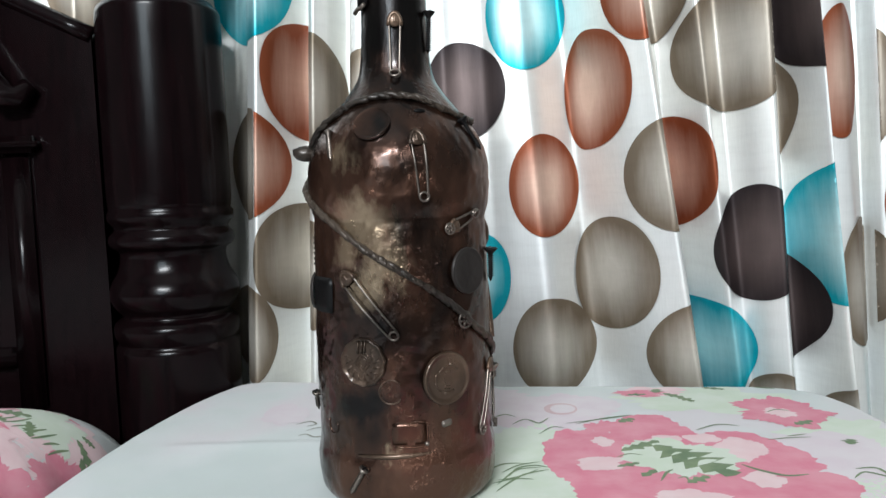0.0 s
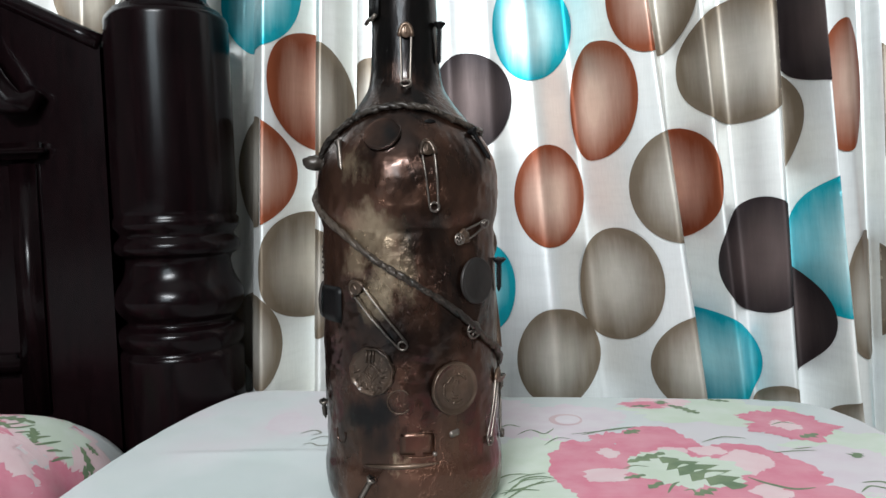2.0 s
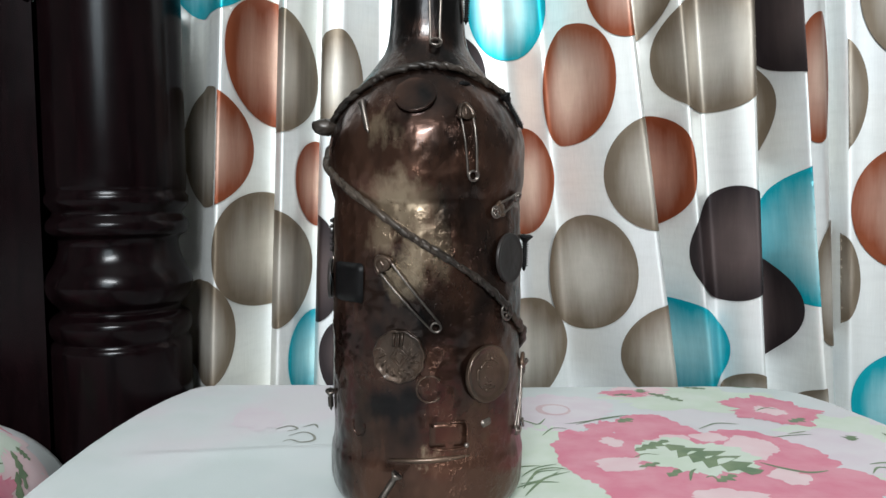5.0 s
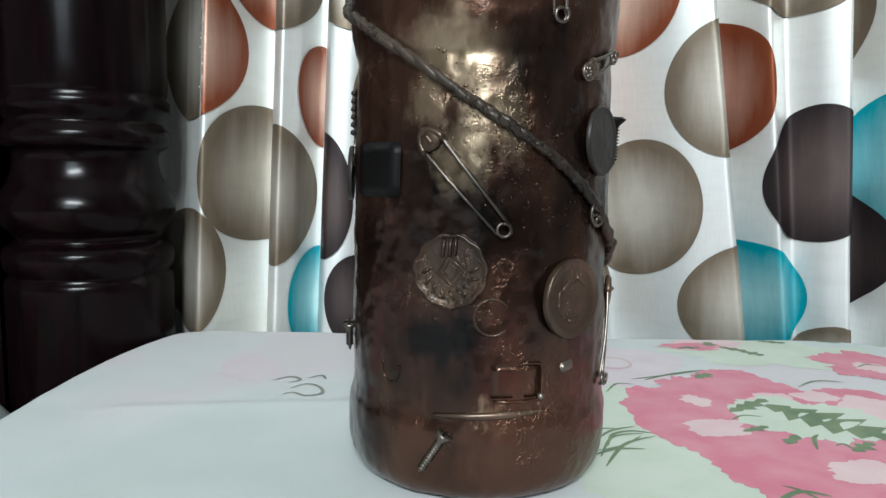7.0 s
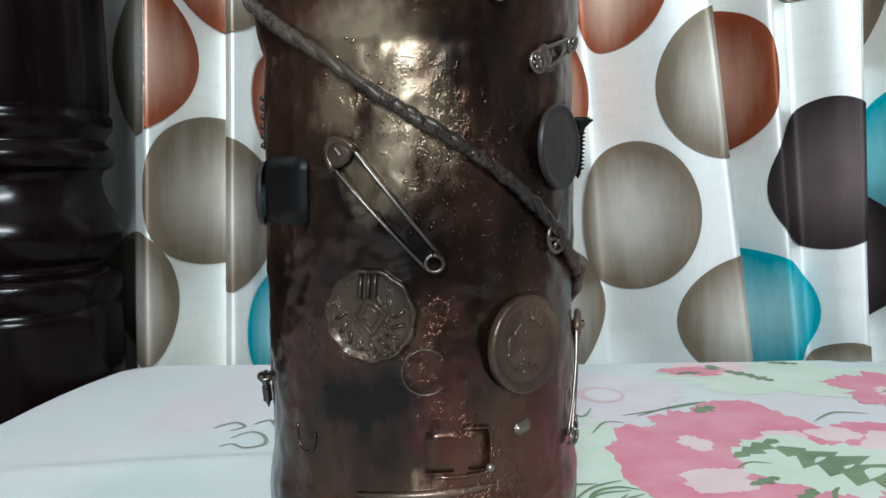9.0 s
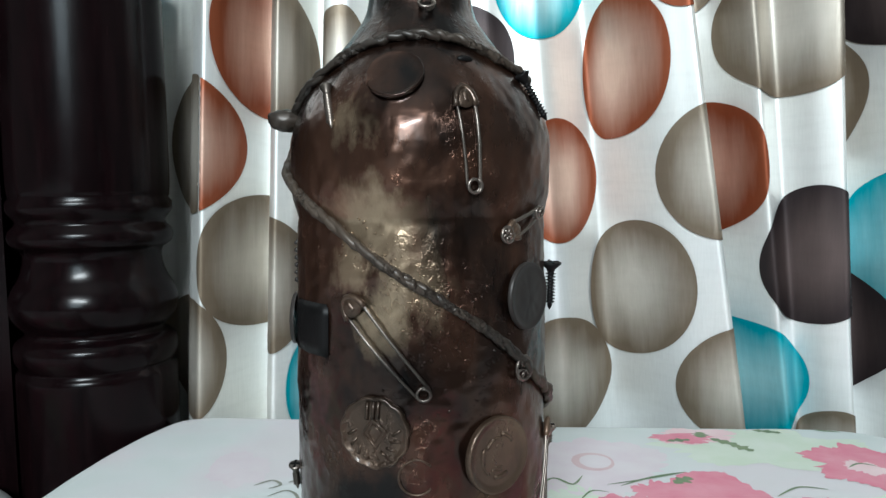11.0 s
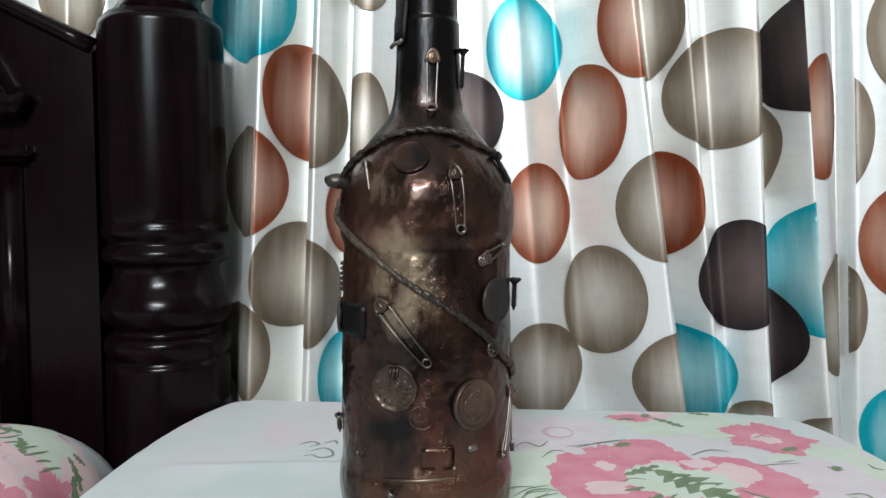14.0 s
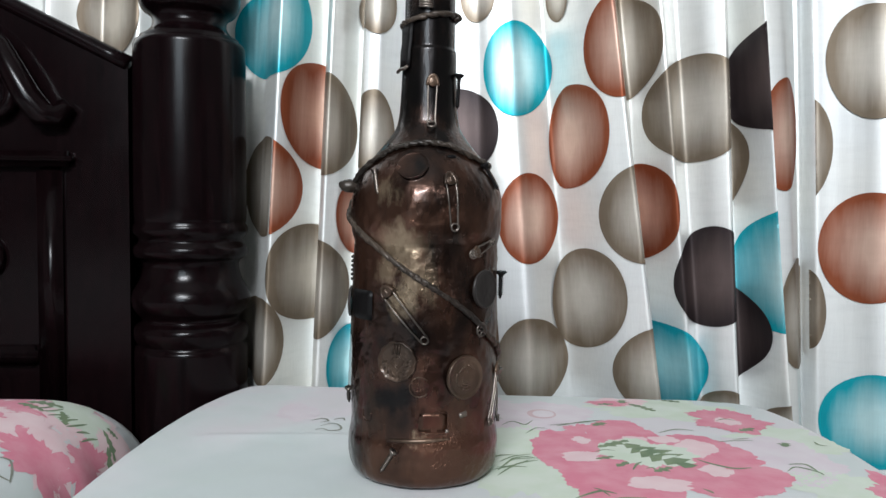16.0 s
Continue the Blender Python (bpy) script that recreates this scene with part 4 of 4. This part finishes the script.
def coin(theta, z, r, spin, mat, scallops=0, relief=0, tilt=0.0, h=0.0006, label="bronzed coin"):
    bm = bmesh.new()
    m = frame_at(theta, z, spin, h) @ pose(0, 0, 0, 0, tilt, 0)
    seg = 96
    rings = []
    rim = 0.0018 if relief else 0.0012
    for f, zz in ((1.0, -0.0004), (1.0, 0.0011), (0.975, rim), (0.925, rim), (0.89, 0.0010), (0.75, 0.0010), (0.6, 0.0010), (0.45, 0.0010), (0.3, 0.0011), (0.15, 0.0011), (0.02, 0.0011)):
        ring = []
        for i in range(seg):
            a = 2 * math.pi * i / seg
            rr = r * f * (1 - (0.05 * (1 - abs(math.cos(scallops * a / 2))) if scallops and f > 0.85 else 0))
            bumpy = 0.00016 * noise.noise((f * 4 * math.cos(a), f * 4 * math.sin(a), theta)) if f < 0.7 else 0
            ring.append(bm.verts.new(m @ Vector((rr * math.cos(a), rr * math.sin(a), zz + bumpy))))
        rings.append(ring)
    for a, b in zip(rings, rings[1:]):
        for i in range(seg):
            bm.faces.new((a[i], a[(i + 1) % seg], b[(i + 1) % seg], b[i]))
    bm.faces.new(rings[-1])
    ob = part("coin", bm, mat, bottle, label)

    def mark(pts, width, closed=False):
        part("relief_mark", add_tube(bmesh.new(), [m @ Vector(p) for p in pts], width, 6, closed=closed), mat, ob)

    if relief == 1:
        mark([(r * 0.95 * x, r * 0.95 * y, 0.0011) for x, y in ((0, 0.42), (0.36, 0), (0, -0.42), (-0.36, 0))], 0.0007, True)
        mark([(r * 0.55 * x, r * 0.55 * y, 0.0011) for x, y in ((0, 0.42), (0.36, 0), (0, -0.42), (-0.36, 0))], 0.0005, True)
        for dx in (-0.16, 0.02, 0.16):
            mark([(r * dx, r * 0.38, 0.0013), (r * (dx + 0.10), r * 0.84, 0.0013)], 0.0007)
        for k in range(9):
            a = 2.9 + k * 0.40
            mark([(r * 0.52 * math.cos(a), r * 0.52 * math.sin(a), 0.0009), (r * 0.76 * math.cos(a + 0.22), r * 0.76 * math.sin(a + 0.22), 0.0009)], 0.0006)
    elif relief:
        rnd = random.Random(int(theta * 10))
        for k in range(11):
            a, d = rnd.uniform(0, 6.3), rnd.uniform(0.1, 0.66)
            mark([(r * d * math.cos(a + q * 0.2), r * d * math.sin(a + q * 0.2), 0.0009) for q in range(5)], rnd.uniform(0.0004, 0.0008))


def screw(t0, z0, t1, z1, h0=0.0012, h1=0.0012, head=0.0034, shank=0.0015, mat=STEEL):
    """A countersunk screw from its head to its tip."""
    p, q = surf(t0, z0, h0), surf(t1, z1, h1)
    length = (q - p).length
    m = Matrix.Translation(p) @ (q - p).to_track_quat("Z", "Y").to_matrix().to_4x4()
    prof = [(0.0, head * 0.6), (0.0003, head), (0.0008, head), (0.0030, shank * 1.05), (0.0036, shank)]
    z = 0.0042
    while z < length - 0.0025:
        prof += [(z, shank * 0.66), (z + 0.0005, shank * 1.28), (z + 0.0010, shank * 0.66)]
        z += 0.00125
    prof += [(length - 0.0015, shank * 0.6), (length, shank * 0.12)]
    bm = lathe(prof, 20)
    bmesh.ops.transform(bm, matrix=m, verts=bm.verts[:])
    ob = part("screw", bm, mat, bottle, "black painted countersunk screw" if mat == BLACK else "painted countersunk screw")
    slot = bmesh.new()
    add_box(slot, -head * 0.75, head * 0.75, -0.0004, 0.0004, -0.0003, 0.0003)
    add_box(slot, -0.0004, 0.0004, -head * 0.75, head * 0.75, -0.00035, 0.00025)
    bmesh.ops.transform(slot, matrix=m, verts=slot.verts[:])
    part("screw_slot", slot, BLACK, ob, smooth=False)


def cord(name, pts, r, label, lift=0.0014):
    """Two twisted strands laid along (theta, z) points on the skin."""
    ext = []
    n = len(pts)
    for i in range(n - 1):
        p = [Vector(pts[max(0, min(n - 1, i + k))]) for k in (-1, 0, 1, 2)]
        for q in range(12):
            t = q / 12
            ext.append(0.5 * ((2 * p[1]) + (p[2] - p[0]) * t + (2 * p[0] - 5 * p[1] + 4 * p[2] - p[3]) * t * t + (3 * p[1] - p[0] - 3 * p[2] + p[3]) * t**3))
    ext.append(Vector(pts[-1]))
    ob = None
    for strand in (0, 1):
        bm = bmesh.new()
        line = []
        for i, e in enumerate(ext):
            a = i * 0.40 + strand * math.pi + 3.2 * noise.noise((i * 0.11, 5.0, r * 99))
            wob = noise.noise((i * 0.35, strand * 7.0, r * 999))
            line.append(surf(e.x, e.y + 0.28 * r * math.cos(a) + 0.3 * r * wob, lift + 0.26 * r * math.sin(a) + 0.3 * r * wob))
        add_tube(bm, line, r * 0.72, 8, radius=lambda i: r * (0.72 + 0.26 * noise.noise((i * 0.7, strand * 3.0, 4.0))))
        if ob is None:
            ob = part(name, bm, ROPE, bottle, label)
        else:
            part("strand", bm, ROPE, ob)


def plate(name, theta, z, w, hgt, thick, spin, mat, label, bevel=0.0006, h=0.0):
    bm = box(-w / 2, w / 2, -hgt / 2, hgt / 2, -0.001, thick, bevel)
    bmesh.ops.subdivide_edges(bm, edges=[e for e in bm.edges if e.calc_length() > 0.004], cuts=4, use_grid_fill=True)
    base = frame_at(theta, z, spin, 0.0)
    for v in bm.verts:
        p = base @ Vector((v.co.x, v.co.y, 0))
        th = math.degrees(math.atan2(p.x, -p.y))
        v.co = surf(th, min(max(p.z, 0.0), 0.34), v.co.z + h)
    return part(name, bm, mat, bottle, label)


def zip_teeth(path, n, label):
    """A strip of metal zip: a dark tape with a double row of beads."""
    tape = bmesh.new()
    at, length = along(*path)
    left = [tape.verts.new(at(k / 20, 0.0045, 0.0008)) for k in range(21)]
    right = [tape.verts.new(at(k / 20, -0.0045, 0.0008)) for k in range(21)]
    for k in range(20):
        tape.faces.new((left[k], right[k], right[k + 1], left[k + 1]))
    ob = part("zip_strip", tape, ROPE, bottle, label)
    teeth = bmesh.new()
    for k in range(n):
        for b in (-0.0018, 0.0018):
            p = at((k + 0.5) / n, b, 0.0014)
            bmesh.ops.create_icosphere(teeth, subdivisions=1, radius=0.0012, matrix=Matrix.Translation(p))
    part("teeth", teeth, DULL, ob)


# cords
cord("cord", [(-150, 0.196), (-110, 0.184), (-85, 0.172), (-66, 0.166), (-48, 0.157), (-31, 0.148), (-12, 0.137), (5, 0.128), (24, 0.117), (38, 0.108), (50, 0.099), (62, 0.092), (78, 0.084), (110, 0.070), (140, 0.062)], 0.0022, "twisted cord running slantwise round the body")
cord("cord", [(-95, 0.190), (-84, 0.194), (-68, 0.202), (-46, 0.212), (-28, 0.2155), (-10, 0.2175), (10, 0.2172), (28, 0.2155), (47, 0.210), (70, 0.206), (100, 0.206), (140, 0.212), (175, 0.214)], 0.0020, "twisted cord wound round the shoulder")
cord("cord", [(-180, 0.3025), (-140, 0.300), (-100, 0.2985), (-60, 0.2985), (-20, 0.3005), (20, 0.303), (60, 0.304), (100, 0.304), (140, 0.303), (180, 0.3025)], 0.0021, "cord tied round the neck")
# loose knot at the shoulder cord's end
knot = bmesh.new()
bmesh.ops.create_icosphere(knot, subdivisions=3, radius=0.0055, matrix=Matrix.Translation(surf(-88, 0.190, 0.0040)) @ Matrix.Diagonal((1.3, 1, 0.8, 1)))
for v in knot.verts:
    v.co += 0.0012 * noise.noise_vector(v.co * 420)
part("knot", knot, ROPE, bottle, "dark knot of cord")
knot = bmesh.new()
bmesh.ops.create_icosphere(knot, subdivisions=3, radius=0.0030, matrix=Matrix.Translation(surf(72, 0.3035, 0.002)))
for v in knot.verts:
    v.co += 0.0010 * noise.noise_vector(v.co * 420)
part("knot", knot, ROPE, bottle)

# gritty clay below the slanting cord
grit = bmesh.new()
rnd = random.Random(12)
for k in range(420):
    th = rnd.gauss(0, 17)
    z = np.interp(th, [-48, -12, 24, 50], [0.157, 0.137, 0.117, 0.099]) - abs(rnd.gauss(0.0, 0.018)) + (0.012 if rnd.random() < 0.3 else -0.003)
    size = rnd.uniform(0.0002, 0.0005) * (1.4 if rnd.random() < 0.12 else 1.0)
    made = bmesh.ops.create_icosphere(grit, subdivisions=1, radius=1.0, matrix=frame_at(th, z, rnd.uniform(0, 180), 0.0001) @ Matrix.Diagonal((size * rnd.uniform(0.8, 2.2), size, size * 0.6, 1)))
tagged(part("clay_grit", grit, BODY, bottle, "rough specks of painted clay"), kind="stuff")

# coins and a button
coin(-19.5, 0.0815, 0.0128, 8, TRIM, 11, 1, label="scalloped coin with a raised diamond")
coin(31, 0.0715, 0.0138, 0, TRIM, 0, 2, 4, label="large round worn coin")
coin(-12, 0.2025, 0.0100, 0, BODY, 0, 0, label="plain coin under brown paint")
coin(50, 0.126, 0.0122, 0, DULL, 0, 0, label="smooth dark coin")
plate("button", -57, 0.1145, 0.0250, 0.0190, 0.0007, 0, BLACK, "black square-cornered button stuck flat", bevel=0.0008, h=0.0006)
coin(-94, 0.1130, 0.0105, 0, DULL, 0, 0, h=0.0012, label="thin dark coin standing proud")
coin(150, 0.125, 0.0125, 0, TRIM, 0, 2)
coin(-150, 0.075, 0.0125, 0, TRIM, 0, 2)

# pins
safety_pin(-31, 0.1265, 0, 0.0955, 0.0075, 0.0016)
safety_pin(17, 0.1970, 19.5, 0.1655, 0.0068)
safety_pin(7, 0.2620, 5, 0.2300, 0.0058, 0.0016)
safety_pin(76, 0.0735, 59, 0.0385, 0.0060)
safety_pin(-112, 0.150, -100, 0.118)
safety_pin(38, 0.1490, 58, 0.1560, 0.0055, 0.0012)

# screws
screw(-20, 0.0260, -31, 0.0110, 0.0012, 0.0010, 0.0028, 0.0013)
screw(-48, 0.2000, -37, 0.1850, 0.0014, 0.0012, 0.0022, 0.0013)
screw(59, 0.2050, 67, 0.1890, 0.0022, 0.0018, 0.0032, 0.0014, BLACK)
screw(80, 0.1360, 82, 0.1170, 0.0028, 0.0020, 0.0040, 0.0016, BLACK)
screw(70, 0.2660, 68, 0.2430, 0.0030, 0.0012, 0.0034, 0.0014, BLACK)
screw(-83, 0.0560, -88, 0.0440, 0.0020, 0.0015, 0.0026, 0.0012)
screw(84, 0.0700, 86, 0.0600, 0.0020, 0.0015, 0.0030, 0.0014)

# rosettes, stud, ring and small hardware
for theta, z, r in ((45, 0.1005, 0.0042), (36, 0.1485, 0.0026)):
    bm = bmesh.new()
    m = frame_at(theta, z, 10, 0.0020)
    add_tube(bm, [m @ Vector((r * math.cos(a), r * math.sin(a), 0.0)) for a in np.linspace(0, 2 * math.pi, 21)[:-1]], 0.0007, 6, closed=True)
    rosette = part("rosette", bm, STEEL, bottle, "small spoked metal rosette")
    for k in range(6):
        a = k * math.pi / 3
        bm = add_tube(bmesh.new(), [m @ Vector((0.2 * r * math.cos(a), 0.2 * r * math.sin(a), 0.0003)), m @ Vector((0.85 * r * math.cos(a), 0.85 * r * math.sin(a), 0.0))], 0.0006, 6)
        part("spoke", bm, STEEL, rosette)
stud = bmesh.new()
bmesh.ops.create_uvsphere(stud, u_segments=16, v_segments=8, radius=0.0020, matrix=frame_at(24, 0.2095) @ Matrix.Diagonal((1.6, 0.7, 0.6, 1)))
part("stud", stud, BLACK, bottle)
ring = bmesh.new()
m = frame_at(-3, 0.0660, 0, 0.0000)
add_tube(ring, [m @ Vector((0.0062 * math.cos(a), 0.0062 * math.sin(a), 0)) for a in np.linspace(0.7, 5.6, 22)], 0.0004, 6)
part("ring", ring, TRIM, bottle, "half-buried wire ring")
ring = bmesh.new()
m = frame_at(-47, 0.0450, 0, -0.0002)
add_tube(ring, [m @ Vector((0.0040 * math.cos(a), 0.0050 * math.sin(a), 0)) for a in np.linspace(2.6, 6.6, 14)], 0.0006, 6)
part("ring", ring, BODY, bottle)
plate("patch", 7, 0.0440, 0.0190, 0.0125, 0.0003, 0, BODY, "flat painted patch")
plate("chip", 31, 0.0475, 0.0060, 0.0036, 0.0006, 12, STEEL, "bright metal chip")
buckle = bmesh.new()
add_tube(buckle, [surf(t, z, 0.0007) for t, z in ((-2, 0.0375), (4, 0.0370), (10, 0.0370), (16, 0.0372), (18, 0.0385), (18, 0.0430), (18, 0.0480), (17, 0.0500), (12, 0.0502), (8, 0.0500))], 0.0005, 6)
part("buckle", buckle, BODY, bottle, "bent wire buckle frame")
bead = bmesh.new()
bmesh.ops.create_icosphere(bead, subdivisions=2, radius=0.0013, matrix=Matrix.Translation(surf(17.5, 0.0385, 0.0008)))
part("bead", bead, STEEL, bottle)
# raised lip above the base
lip = bmesh.new()
add_tube(lip, [surf(t, 0.0325 + 0.0012 * math.sin(radians(t * 2)), 0.0002) for t in range(-26, 22, 2)], 0.0011, 8, radius=lambda i: 0.0004 + 0.0011 * math.sin(math.pi * i / 23))
part("lip", lip, TRIM, bottle)
# neck: zip pull plate, coil
pull = plate("zip_pull", -60, 0.2830, 0.0120, 0.0300, 0.0014, 0, BLACK, "flat black zip pull", h=0.0006)
foot = bmesh.new()
m = frame_at(-60, 0.2675, 0, 0.002)
add_tube(foot, [m @ Vector((x, y, 0)) for x, y in ((-0.007, -0.0005), (-0.003, 0.001), (0.002, 0.0005), (0.006, 0.0015))], 0.0012, 8)
part("clasp", foot, STEEL, pull)
coil = bmesh.new()
m = frame_at(-8, 0.3120, 0, 0.0016)
add_tube(coil, [m @ Vector((0.0042 * math.cos(a), -0.0055 + 0.0110 * a / 44, 0.0016 * math.sin(a))) for a in np.linspace(0, 44, 130)], 0.0007, 6)
part("wire_coil", coil, STEEL, bottle, "short coil of wire")
zip_teeth((-95, 0.145, -95, 0.127), 6, "short end of metal zip")
# the far side: key, zips, pins
key = bmesh.new()
m = frame_at(122, 0.1430, 0, 0.0014)
add_tube(key, [m @ Vector((0.0105 * math.cos(a), 0.0085 * math.sin(a), 0)) for a in np.linspace(0, 2 * math.pi, 19)[:-1]], 0.0028, 8, closed=True)
at, _ = along(119, 0.137, 98, 0.083)
add_tube(key, [at(k / 16, 0, 0.0016) for k in range(17)], 0.0019, 8)
add_tube(key, [at(0.86, 0, 0.0016), at(0.86, 0.006, 0.0016)], 0.0018, 6)
add_tube(key, [at(0.95, 0, 0.0016), at(0.95, 0.006, 0.0016)], 0.0018, 6)
part("key", key, TRIM, bottle, "old long-shanked key")
zip_teeth((128, 0.060, 150, 0.035), 12, "strip of metal zip")
zip_teeth((140, 0.150, 168, 0.185), 14, "strip of metal zip")
zip_teeth((132, 0.205, 134, 0.180), 9, "strip of metal zip")
safety_pin(104, 0.070, 88, 0.035)
safety_pin(-140, 0.165, -128, 0.125)
screw(-165, 0.140, -162, 0.120)
